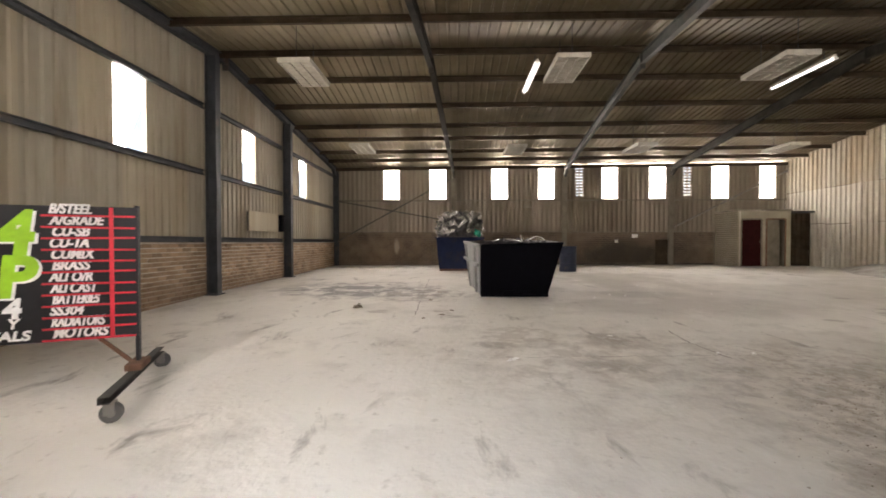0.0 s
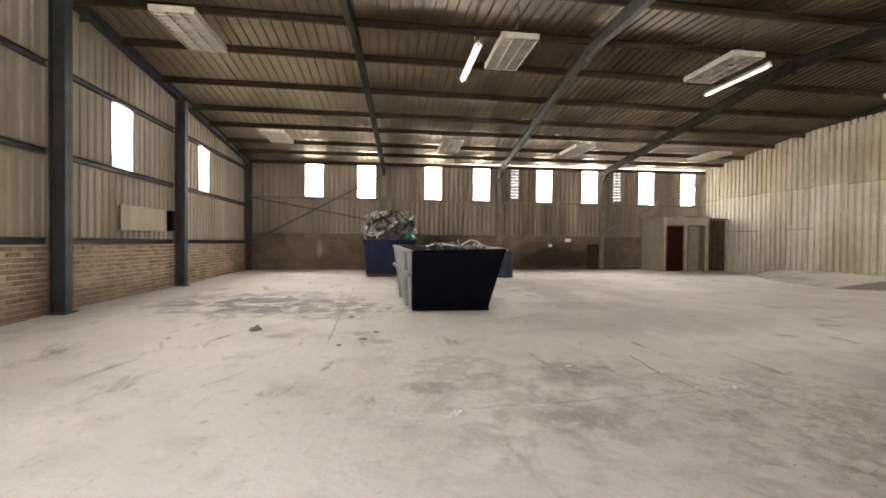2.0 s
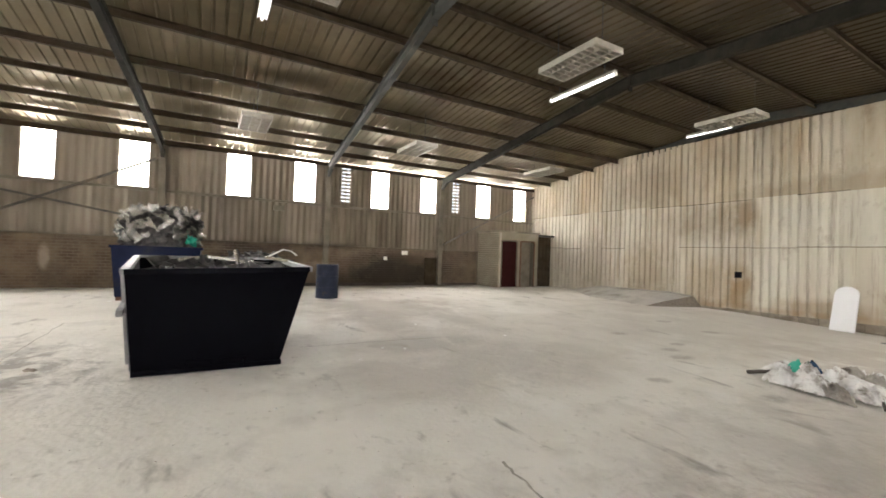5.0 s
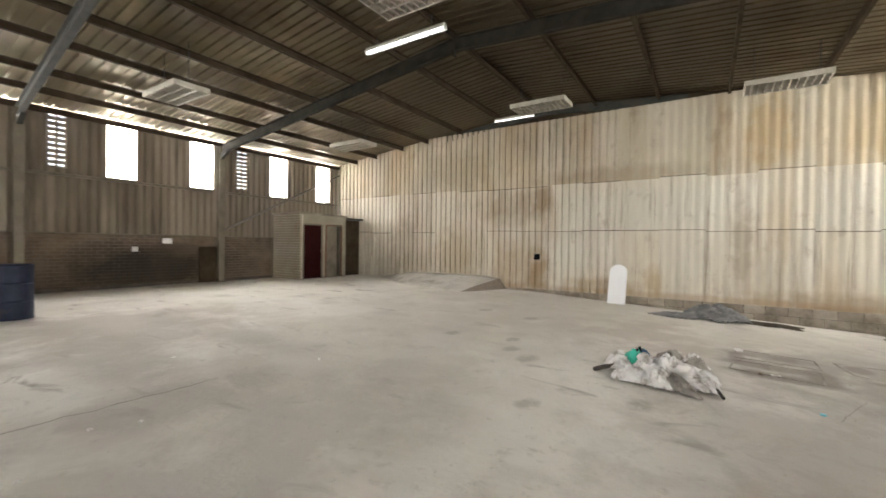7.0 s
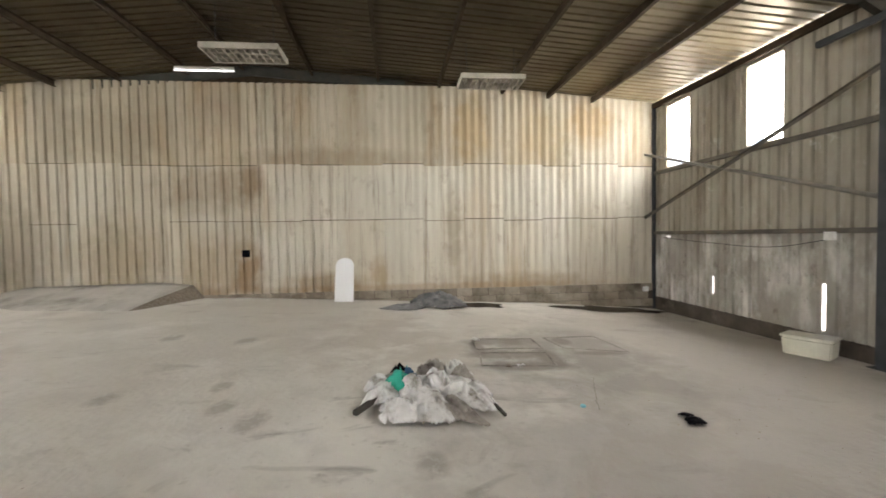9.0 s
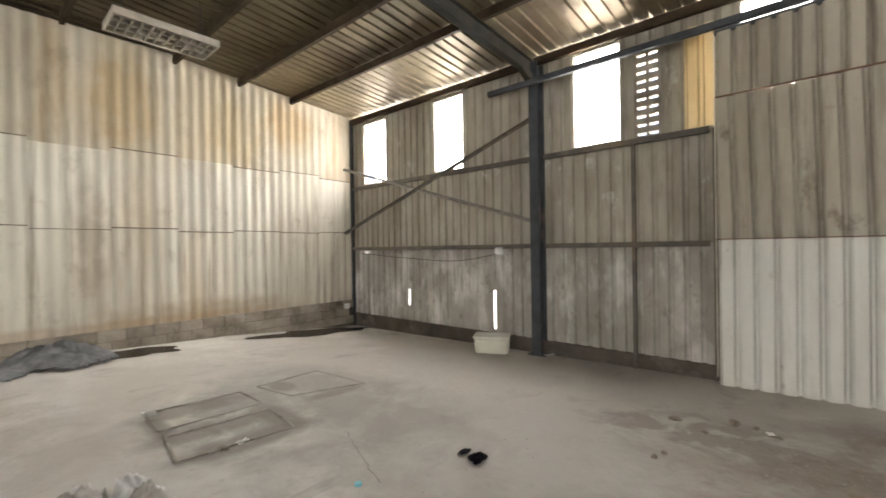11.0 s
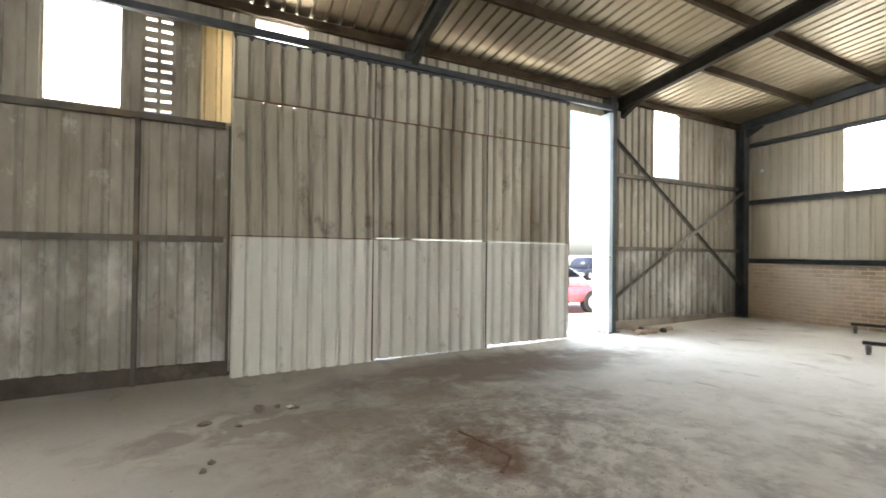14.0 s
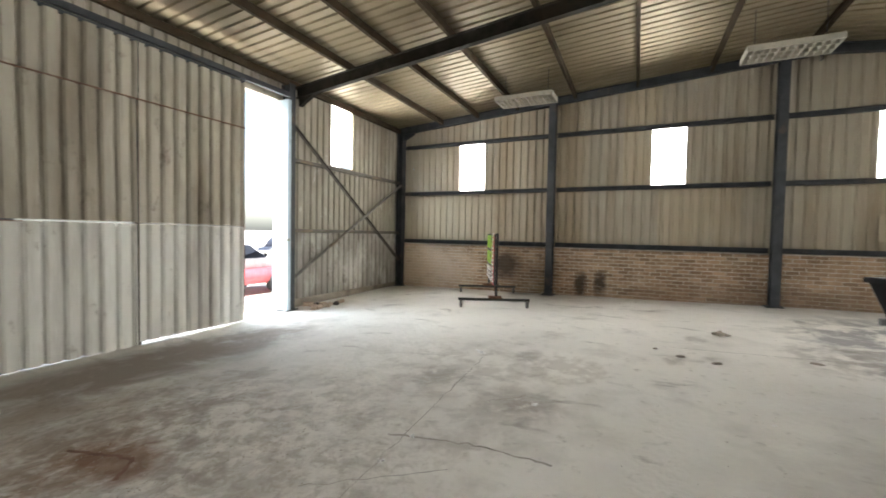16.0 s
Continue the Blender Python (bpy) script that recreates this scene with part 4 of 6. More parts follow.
# ---- sliding door ----
def sliding_door():
    y = -0.25
    root = thing("sliding_door", (0, y, 0), "tall grey ribbed sheet sliding door, partly open", "sliding door", "", "structure")
    random.seed(4)
    xs_ = (0.70, 2.49, 4.46, 6.36)
    zs_ = (0.0, 1.62, 3.43, 4.25)
    for i in range(3):
        for j in range(3):
            verts, faces = [], []
            off = random.uniform(-0.005, 0.005) + 0.012 * j
            lean = (0, 0.012, 0.02)[i] if j == 1 else random.uniform(-0.004, 0.004)
            z0 = (floor_z(xs_[i] + 1, y) + (0.03, 0.014, -0.03)[i]) if j == 0 else zs_[j] + ((0.016, 0.024, 0.006)[i] if j == 1 else 0.006)
            sheet_mesh(verts, faces, xs_[i] + (0.014 if i else 0.006), xs_[i + 1] - (0.014 if i < 2 else 0.006), z0, zs_[j + 1] + 0.004,
                       lambda u, o, z: (u + lean * (z - zs_[j]), -o + off, z), 0.068, PAN)
            mesh_ob("door_sheet", verts, faces, (M_DOOR, M_DOORTOP, M_DOORTOP)[j], root)
    for i, x in enumerate(xs_[1:3]):
        part("stile", add_section(bmesh.new(), (x, -0.05, -0.4), (x, -0.05, 4.25), rect_outline(0.075, 0.08), (0, 1, 0)), M_GIRT, root)
    part("stile", add_section(bmesh.new(), (0.69, -0.03, 0.0), (0.69, -0.03, 4.25), rect_outline(0.012, 0.05), (0, 1, 0)), M_RUST, root, "rust-brown edge angle")
    part("stile", add_section(bmesh.new(), (6.37, -0.03, -0.15), (6.37, -0.03, 4.25), rect_outline(0.012, 0.06), (0, 1, 0)), M_SHEET_E, root)
    # dark strips stand in for the shadow line under the sheet laps
    for z in zs_[1:3]:
        part("seam_rail", add_section(bmesh.new(), (3.76 if z < 2 else 0.7, 0.012, z), (6.36, 0.012, z), rect_outline(0.05, 0.014)), M_RUST, root, "thin dark strip for the shadow under a sheet lap")
    part("top_rail", add_section(bmesh.new(), (0.7, -0.03, 4.27), (6.37, -0.03, 4.27), rect_outline(0.06, 0.05)), M_STEEL, root)
    return root


sliding_door()
beam("door_track", (-0.35, -0.22, 4.345), (9.85, -0.22, 4.345), c_outline(0.07, 0.09), M_STEEL, "dark steel sliding door track along the wall", category="track")
jamb = tagged(new("door_1"), "pale blue steel frame of the open doorway", "door frame", "", "structure")
part("jamb", box(-0.42, -0.33, YS - 0.16, YS + 0.27, -0.2, DOOR_TOP), M_JAMB, jamb)
part("jamb", box(DOOR_X1 - 0.08, DOOR_X1, YS - 0.12, YS + 0.02, -0.3, DOOR_TOP), M_STEEL, jamb)
part("lintel", box(-0.42, DOOR_X1, YS - 0.14, YS + 0.03, DOOR_TOP, DOOR_TOP + 0.12), M_SHEET_E, jamb)
part("lock_plate", box(-0.36, -0.30, YS + 0.27, YS + 0.29, 1.35, 1.40), M_CHROME, jamb)


# ---- things ----
def ground_at(x, y):
    return floor_z(x, y) + 0.004


def crumple(bm, m, w, h, amp, seed, n=6, thick=0.006):
    """A bent, crumpled sheet of w by h, laid by the pose m."""
    vs = []
    for j in range(n):
        for i in range(n):
            u, v = i / (n - 1) - 0.5, j / (n - 1) - 0.5
            q = Vector((u * 3 + seed * 7.3, v * 3 + seed * 3.1, seed))
            z = amp * noise.noise(q) * 2
            vs.append(bm.verts.new(m @ Vector((u * w + amp * 0.6 * noise.noise(q * 1.7), v * h + amp * 0.6 * noise.noise(q * 1.3 + Vector((5, 1, 2))), z))))
    fs = [bm.faces.new((vs[j * n + i], vs[j * n + i + 1], vs[(j + 1) * n + i + 1], vs[(j + 1) * n + i])) for j in range(n - 1) for i in range(n - 1)]
    bmesh.ops.solidify(bm, geom=fs, thickness=thick)


def heap_cloth(name, x, y, rx, ry, height, seed, mat, parent, folds=5.0, n=34, rz=0.0, label=""):
    """A rumpled cloth with an uneven outline, lying on what is under it."""
    bm = bmesh.new()
    vs = {}
    c, s_ = math.cos(rz), math.sin(rz)
    for j in range(n):
        for i in range(n):
            u, v = 2 * i / (n - 1) - 1, 2 * j / (n - 1) - 1
            r = math.hypot(u, v)
            edge = 0.80 + 0.30 * noise.noise(Vector((math.atan2(v, u) * 1.1 + seed, seed * 2.7, 1)))
            if r > edge:
                continue
            q = Vector((u * folds * 0.35 + seed, v * folds * 0.85, seed * 1.9))
            warp = q + 0.9 * Vector((noise.noise(q * 0.8), noise.noise(q * 0.8 + Vector((7, 2, 1))), 0))
            ridge = 1 / (1 + (4.5 * noise.noise(warp)) ** 2)
            crease = 1 / (1 + (6.0 * noise.noise(warp * 2.2 + Vector((4, 9, 2)))) ** 2)
            fall = max(0.0, 1 - (r / edge) ** 2.2)
            z = height * (fall * (0.40 + 0.36 * ridge + 0.14 * crease) + (1 - fall) * 0.10 * crease)
            px, py = u * rx + 0.07 * min(rx, ry) * noise.noise(q * 2), v * ry + 0.07 * min(rx, ry) * noise.noise(q * 2 + Vector((3, 3, 3)))
            wx, wy = x + c * px - s_ * py, y + s_ * px + c * py
            vs[i, j] = bm.verts.new((wx, wy, ground_at(wx, wy) + 0.012 + max(0.0, z)))
    fs = []
    for (i, j) in list(vs):
        k = ((i, j), (i + 1, j), (i + 1, j + 1), (i, j + 1))
        if all(a in vs for a in k):
            fs.append(bm.faces.new([vs[a] for a in k]))
    bmesh.ops.delete(bm, geom=[v for v in bm.verts if not v.link_faces], context='VERTS')
    bmesh.ops.solidify(bm, geom=fs, thickness=0.008)
    bmesh.ops.triangulate(bm, faces=list(bm.faces))
    return part(name, bm, mat, parent, label, True)


# price sign on castors
def price_sign():
    a = math.atan2(0.37, 0.93)
    root = new("price_sign")
    z = ground_at(-2.4, 3.6)
    root.matrix_world = pose(-2.39, 3.58, z, 0, 0, math.degrees(a) + 2)
    tagged(root, "black hand-painted scrap price board on castor frame", "sign")
    L, z0, z1 = 2.35, 0.465, 1.565
    part("board", box(-L, 0.0, -0.012, 0.012, z0, z1, 0.003), M_SIGNBLACK, root)
    part("edge_strip", box(-L, 0.004, 0.013, 0.04, z0, z0 + 0.04), M_STEEL, root)
    for x in (-0.02, -L + 0.03):
        part("post", add_section(bmesh.new(), (x, 0.045, 0.2), (x, 0.045, z1 + 0.02), rect_outline(0.03, 0.05), (0, 1, 0)), M_STEEL if x < -1 else M_SIGNBLACK, root)
        skid = part("skid", add_section(bmesh.new(), (x, -0.76, 0.17), (x, 0.76, 0.17), c_outline(0.07, 0.05)), M_FRAME, root, "worn dark steel channel skid")
        part("gusset", box(x - 0.06, x + 0.06, -0.12, 0.16, 0.196, 0.25, 0.006), M_RUST, skid, "rust-brown welded gusset")
        for y in (-0.70, 0.70):
            wheel = part("castor", add_cyl(bmesh.new(), (x + 0.03, y - 0.024, 0.070), (x + 0.03, y + 0.024, 0.070), 0.070, seg=24), M_CASTOR, root, "worn grey rubber castor wheel")
            part("hub", add_cyl(bmesh.new(), (x + 0.03, y - 0.027, 0.070), (x + 0.03, y + 0.027, 0.070), 0.03, seg=16), M_PIPE, wheel)
            bm = bmesh.new()
            for dy in (-0.034, 0.029):
                add_box(bm, x - 0.012, x + 0.055, y + dy, y + dy + 0.005, 0.055, 0.143)
            add_box(bm, x - 0.035, x + 0.055, y - 0.036, y + 0.036, 0.138, 0.147)
            part("fork", bm, M_PIPE, wheel)
    part("stay", add_section(bmesh.new(), (-0.04, 0.03, 0.22), (-0.34, 0.03, z0 + 0.05), rect_outline(0.03, 0.02), (0, 1, 0)), M_RUST, root)
    # red ruling of the price list
    px0, px1, cx = -0.645, -0.02, -0.185
    rows = 12
    h = (z1 - z0) / rows
    for k in range(rows):
        zz = z0 + 0.012 + k * h
        tilt = 0.006 * math.sin(k * 2.3)
        part("ruling", add_section(bmesh.new(), (px0, -0.0145, zz), (px1, -0.0145, zz + tilt), rect_outline(0.004, 0.016)), M_SIGNRED, root)
    part("ruling", add_section(bmesh.new(), (cx, -0.0155, z0 + 0.015), (cx, -0.0155, z1 - 0.005), rect_outline(0.03, 0.004), (0, 1, 0)), M_SIGNRED, root)

    def letters(text, x, zz, size, mat, shear=0.18, bold=0.004, sx=1.0):
        cu = bpy.data.curves.new("lettering", 'FONT')
        cu.body, cu.size, cu.shear, cu.offset, cu.extrude = text, size, shear, bold, 0.0012
        cu.materials.append(mat)
        ob = new("lettering", cu)
        ob.parent = root
        ob.matrix_local = Matrix.Translation((x, -0.0145, zz)) @ Euler((radians(90), 0, 0)).to_matrix().to_4x4() @ Matrix.Diagonal((sx, 1, 1, 1))
        return ob

    words = ["B/STEEL", "A/GRADE", "CU-SB", "CU-1A", "CUMIX", "BRASS", "ALI O/R", "ALI CAST", "BATTERIES", "SS304", "RADIATORS", "MOTORS"]
    for k, wd in enumerate(words):
        zz = z0 + 0.028 + (rows - 1 - k) * h
        for dx in (0.0, 0.0055):
            letters(wd, px0 + 0.045 + 0.008 * (k % 3) + dx, zz + 0.004, 0.110, M_SIGNWHITE, 0.28, 0.0022, min(0.80, 0.355 / (0.068 * len(wd))))
    for text, x, zz, size in (("4", -0.935, 1.19, 0.465), ("P", -0.925, 0.85, 0.44)):
        w = letters(text, x + 0.018, zz - 0.014, size, M_SIGNWHITE, 0.12, 0.022)
        w.location.y = -0.0135
        letters(text, x, zz, size, M_SIGNGREEN, 0.12, 0.02)
    for x0_, x1_ in ((-2.28, -2.02), (-1.94, -1.66), (-1.58, -1.32), (-1.24, -1.10)):
        for zz, hh, mat in ((1.22, 0.32, M_SIGNGREEN), (0.86, 0.30, M_SIGNGREEN), (0.67, 0.13, M_SIGNWHITE), (0.58, 0.06, M_SIGNWHITE), (0.48, 0.07, M_SIGNWHITE)):
            part("painted_mark", box(x0_, x1_, -0.0142, -0.0122, zz, zz + hh, 0.0), mat, root)
    letters("4", -0.885, 0.675, 0.21, M_SIGNWHITE, 0.12, 0.010)
    letters("Y", -0.86, 0.59, 0.11, M_SIGNWHITE)
    letters("TALS", -0.99, 0.495, 0.105, M_SIGNWHITE, sx=1.15)


price_sign()


# black skip with scrap
def skip():
    x0, x1, y0, y1 = 0.835, 2.22, 8.74, 11.2
    zb = floor_z(1.5, 8.9) + 0.01
    zt = 1.20
    root = new("waste_skip")
    tagged(root, "black steel waste skip with sloped end, full of scrap", "skip")

    def shell(bottom, top, t):
        bm = bmesh.new()
        b = [bm.verts.new(v) for v in bottom]
        tt = [bm.verts.new(v) for v in top]
        fs = [bm.faces.new(b[::-1])] + [bm.faces.new((b[i], b[(i + 1) % 4], tt[(i + 1) % 4], tt[i])) for i in range(4)]
        bmesh.ops.recalc_face_normals(bm, faces=fs)
        bmesh.ops.solidify(bm, geom=fs, thickness=t)
        return bm

    bot = [(x0 + 0.0, y0, zb + 0.04), (x1, y0, zb + 0.04), (x1 - 0.05, y1 - 0.6, zb + 0.07), (x0 - 0.16, y1 - 0.6, zb + 0.07)]
    top = [(x0 - 0.03, y0 - 0.42, zt + 0.0), (x1 + 0.20, y0 - 0.44, zt + 0.05), (x1 + 0.28, y1 + 0.1, zt + 0.09), (x0 - 0.29, y1, zt + 0.08)]
    part("shell", shell(bot, top, 0.03), M_BLACK, root)
    # end plate in worn grey
    bm = bmesh.new()
    q = [Vector(bot[3]), Vector(bot[0]), Vector(top[0]), Vector(top[3])]
    off = Vector((-0.012, 0, 0))
    vs = [bm.verts.new(v + off) for v in q] + [bm.verts.new(v + off * 0.4) for v in q]
    bm.faces.new(vs[:4])
    for i in range(4):
        bm.faces.new((vs[i], vs[(i + 1) % 4], vs[4 + (i + 1) % 4], vs[4 + i]))
    part("end_plate", bm, M_SKIPGREY, root, "worn grey painted end plate")
    names = [(top[0], top[1]), (top[1], top[2]), (top[2], top[3]), (top[3], top[0])]
    for k, (p, r) in enumerate(names):
        part("rim", add_section(bmesh.new(), Vector(p) + Vector((0, 0, 0.01)), Vector(r) + Vector((0, 0, 0.01)), rect_outline(0.07, 0.05)), (M_BLACK, M_SKIPGREY, M_SKIPGREY, M_SKIPGREY)[k], root)
    for u in (0.22, 0.8):
        p = Vector(bot[3]).lerp(Vector(bot[0]), u)
        r = Vector(top[3]).lerp(Vector(top[0]), u)
        part("stiffener", add_section(bmesh.new(), p + Vector((-0.03, 0, 0)), r + Vector((-0.03, 0, 0)), rect_outline(0.06, 0.04), (0, 1, 0)), M_SKIPGREY, root)
    p, r = Vector(bot[3]).lerp(Vector(top[3]), 0.62), Vector(bot[0]).lerp(Vector(top[0]), 0.62)
    part("side_rail", add_section(bmesh.new(), p + Vector((-0.05, 0.1, 0)), r + Vector((-0.05, -0.05, 0)), rect_outline(0.05, 0.06)), M_SKIPGREY, root)
    part("lifting_pin", add_cyl(bmesh.new(), (x0 - 0.13, 9.3, 0.86), (x0 - 0.02, 9.3, 0.86), 0.04), M_SKIPGREY, root)
    part("base_rail", box(x0, x1 + 0.01, y0 - 0.03, y0 + 0.04, zb - 0.005, zb + 0.045, 0.004), M_BLACK, root)
    part("base_rail", box(x0 - 0.1, x1 - 0.1, y1 - 0.72, y1 - 0.62, zb + 0.0, zb + 0.08, 0.004), M_BLACK, root)
    for x in (1.30, 1.62):
        bm = bmesh.new()
        add_box(bm, x, x + 0.24, y0 - 0.055, y0 - 0.03, zb + 0.10, zb + 0.125)
        add_box(bm, x, x + 0.025, y0 - 0.055, y0 - 0.03, zb, zb + 0.10)
        add_box(bm, x + 0.215, x + 0.24, y0 - 0.055, y0 - 0.03, zb, zb + 0.10)
        part("fork_pocket", bm, M_BLACK, root)
    return zt


def skip_scrap(zt):
    random.seed(11)
    root = new("scrap_load")
    tagged(root, "dark tangled scrap metal offcuts filling the skip", "scrap")
    bm = bmesh.new()
    for k in range(62):
        x, y = random.uniform(0.98, 2.22), random.uniform(8.7, 10.8)
        m = pose(x, y, zt - 0.13 + random.uniform(0, 0.11), random.uniform(-35, 35), random.uniform(-35, 35), random.uniform(0, 360))
        crumple(bm, m, random.uniform(0.3, 0.7), random.uniform(0.15, 0.4), 0.07, k, 4)
    tagged(part("scrap_tangle", bm, M_SCRAP, root), kind="stuff")
    bed = bmesh.new()
    add_box(bed, 0.87, 2.34, 8.62, 10.9, zt - 0.36, zt - 0.16)
    part("packed_layer", bed, M_SCRAP, root)
    for p0, p1 in (((1.50, 9.1, 1.20), (1.95, 9.3, 1.30)), ((1.78, 9.2, 1.24), (1.74, 9.25, 1.44)), ((1.45, 9.35, 1.35), (1.85, 9.5, 1.30)),
                   ((2.1, 9.4, 1.36), (2.42, 9.8, 1.31)), ((1.05, 9.2, 1.22), (1.45, 9.1, 1.18)), ((1.9, 9.0, 1.19), (2.45, 9.7, 1.24)), ((1.15, 9.6, 1.30), (1.35, 9.9, 1.33))):
        part("strip", add_section(bmesh.new(), p0, p1, rect_outline(0.025, 0.035)), M_ALU, root, "bright aluminium strip")


skip_scrap(skip())


# navy bin with a heap of sheet scrap
def steel_bin(x0, x1, y0, y1, zt, label):
    zb = floor_z(x0, y0)
    root = new("scrap_bin")
    tagged(root, label, "bin", "navy steel bins")
    bm = bmesh.new()
    b = [bm.verts.new(v) for v in ((x0 + 0.06, y0 + 0.03, zb + 0.08), (x1 - 0.10, y0 + 0.03, zb + 0.08), (x1 - 0.10, y1, zb + 0.08), (x0 + 0.06, y1, zb + 0.08))]
    t = [bm.verts.new(v) for v in ((x0 - 0.04, y0, zt), (x1 + 0.04, y0, zt), (x1 + 0.04, y1, zt), (x0 - 0.04, y1, zt))]
    fs = [bm.faces.new(b[::-1])] + [bm.faces.new((b[i], b[(i + 1) % 4], t[(i + 1) % 4], t[i])) for i in range(4)]
    bmesh.ops.recalc_face_normals(bm, faces=fs)
    bmesh.ops.solidify(bm, geom=fs, thickness=0.02)
    part("body", bm, M_BLUE, root)
    for p, r in (((x0 - 0.06, y0 - 0.01, zt), (x1 + 0.06, y0 - 0.01, zt)), ((x0 - 0.05, y0, zt), (x0 - 0.05, y1, zt)), ((x1 + 0.05, y0, zt), (x1 + 0.05, y1, zt)), ((x0, y1, zt), (x1, y1, zt))):
        part("rim", add_section(bmesh.new(), p, r, rect_outline(0.05, 0.06)), M_BLUE, root)
    part("base_frame", box(x0 + 0.08, x1 - 0.12, y0 + 0.04, y1 - 0.04, zb, zb + 0.09), M_RUST, root, "rusty base frame")


def scrap_bin():
    steel_bin(-0.36, 1.26, 15.05, 16.5, 1.43, "navy blue steel bin under a scrap heap")
    steel_bin(1.75, 3.31, 14.86, 16.3, 1.19, "navy blue steel bin filled with dark scrap")
    random.seed(31)
    load = new("scrap_load")
    tagged(load, "dark scrap and a bent pale strip in the bin", "scrap")
    part("packed_layer", box(1.78, 3.24, 14.92, 16.24, 0.85, 1.12), M_SCRAP, load)
    bm = bmesh.new()
    for k in range(40):
        m = pose(random.uniform(1.95, 3.1), random.uniform(15.1, 16.1), 1.12 + random.uniform(0, 0.2), random.uniform(-35, 35), random.uniform(-35, 35), random.uniform(0, 360))
        crumple(bm, m, random.uniform(0.3, 0.6), random.uniform(0.15, 0.35), 0.08, k + 60, 4)
    tagged(part("scrap_tangle", bm, M_SCRAP, load), kind="stuff")
    bm = bmesh.new()
    for a, b in (((2.78, 15.05, 1.30), (3.12, 14.92, 1.49)), ((3.12, 14.92, 1.49), (3.32, 14.90, 1.45)), ((3.32, 14.90, 1.45), (3.45, 14.90, 1.35))):
        add_section(bm, a, b, rect_outline(0.05, 0.03))
    part("strip", bm, M_WHITE, load, "bent pale metal strip")
    random.seed(21)
    heap = new("scrap_heap")
    tagged(heap, "silvery crumpled aluminium sheet scrap heaped on the bin", "scrap")
    core = bmesh.new()
    r = bmesh.ops.create_icosphere(core, subdivisions=4, radius=1.0)
    for v in r["verts"]:
        d = v.co.normalized()
        q = 1 + 0.12 * noise.noise(d * 2.5) + 0.06 * noise.noise(d * 7)
        sx = math.copysign(abs(d.x) ** 0.6, d.x) * 0.72 * q
        sy = math.copysign(abs(d.y) ** 0.6, d.y) * 0.58 * q
        v.co = Vector((0.44 + sx, 15.93 + sy, 1.70 + 0.62 * math.copysign(abs(d.z) ** 0.7, d.z) * q))
    part("packed_core", core, M_SCRAP, heap)
    for name, mat, count, lo, hi in (("bright_scrap", M_ALU, 210, 1.62, 2.32), ("dark_scrap", M_SCRAP, 80, 1.45, 2.2)):
        bm = bmesh.new()
        for k in range(count):
            a, z = random.uniform(0, math.tau), random.uniform(lo, hi)
            f = math.sqrt(max(0.05, 1 - (max(0.0, z - 1.5) / 1.0) ** 4))
            x = 0.44 + math.copysign(abs(math.cos(a)) ** 0.5, math.cos(a)) * 0.78 * f
            y = 15.93 + math.copysign(abs(math.sin(a)) ** 0.5, math.sin(a)) * 0.64 * f
            m = pose(x, y, z, random.uniform(35, 105), random.uniform(-60, 60), math.degrees(a) + 90 + random.uniform(-60, 60))
            crumple(bm, m, random.uniform(0.15, 0.48), random.uniform(0.05, 0.16), 0.03, k + 3, 4)
        for k in range(90 if mat is M_ALU else 14):
            a, r_ = random.uniform(0, math.tau), math.sqrt(random.random())
            m = pose(0.44 + 0.70 * r_ * math.cos(a), 15.93 + 0.56 * r_ * math.sin(a), 2.43 - 0.17 * r_ * r_ - random.uniform(0, 0.1), random.uniform(-40, 40), random.uniform(-40, 40), random.uniform(0, 360))
            crumple(bm, m, random.uniform(0.2, 0.5), random.uniform(0.05, 0.15), 0.03, k + 90, 4)
        tagged(part(name, bm, mat, heap), kind="stuff")
    bm = bmesh.new()
    crumple(bm, pose(1.08, 15.30, 1.62, 70, 10, 10), 0.22, 0.2, 0.1, 5, 6)
    part("plastic_bag", bm, M_TEAL, heap, "teal plastic bag")


scrap_bin()


# drum
def drum(x, y):
    z = ground_at(x, y)
    root = thing("oil_drum", (x, y, z), "dark navy steel oil drum standing on the floor", "drum")
    prof = [(0.0, 0.0), (0.285, 0.0), (0.292, 0.015), (0.285, 0.03), (0.285, 0.28), (0.297, 0.295), (0.285, 0.31), (0.285, 0.57), (0.297, 0.585), (0.285, 0.60), (0.285, 0.85), (0.293, 0.865), (0.285, 0.88), (0.27, 0.872), (0.265, 0.855), (0.0, 0.855)]
    verts, faces, seg = [], [], 32
    for r, h in prof:
        for k in range(seg):
            a = math.tau * k / seg
            verts.append((r * math.cos(a), r * math.sin(a), h))
    for j in range(len(prof) - 1):
        for k in range(seg):
            faces.append((j * seg + k, j * seg + (k + 1) % seg, (j + 1) * seg + (k + 1) % seg, (j + 1) * seg + k))
    mesh_ob("shell", verts, faces, M_DRUM, root)
    part("bung", add_cyl(bmesh.new(), (0.16, 0.05, 0.853), (0.16, 0.05, 0.872), 0.03), M_STEEL, root)


M_DRUM = ramp_mat("scuffed_navy_drum_paint", (0.008, 0.012, 0.03), (0.02, 0.028, 0.06), 4, 0.45, stain=(0.05, 0.04, 0.035), stain_scale=4, stain_at=(0.6, 0.72))
drum(4.22, 14.75)


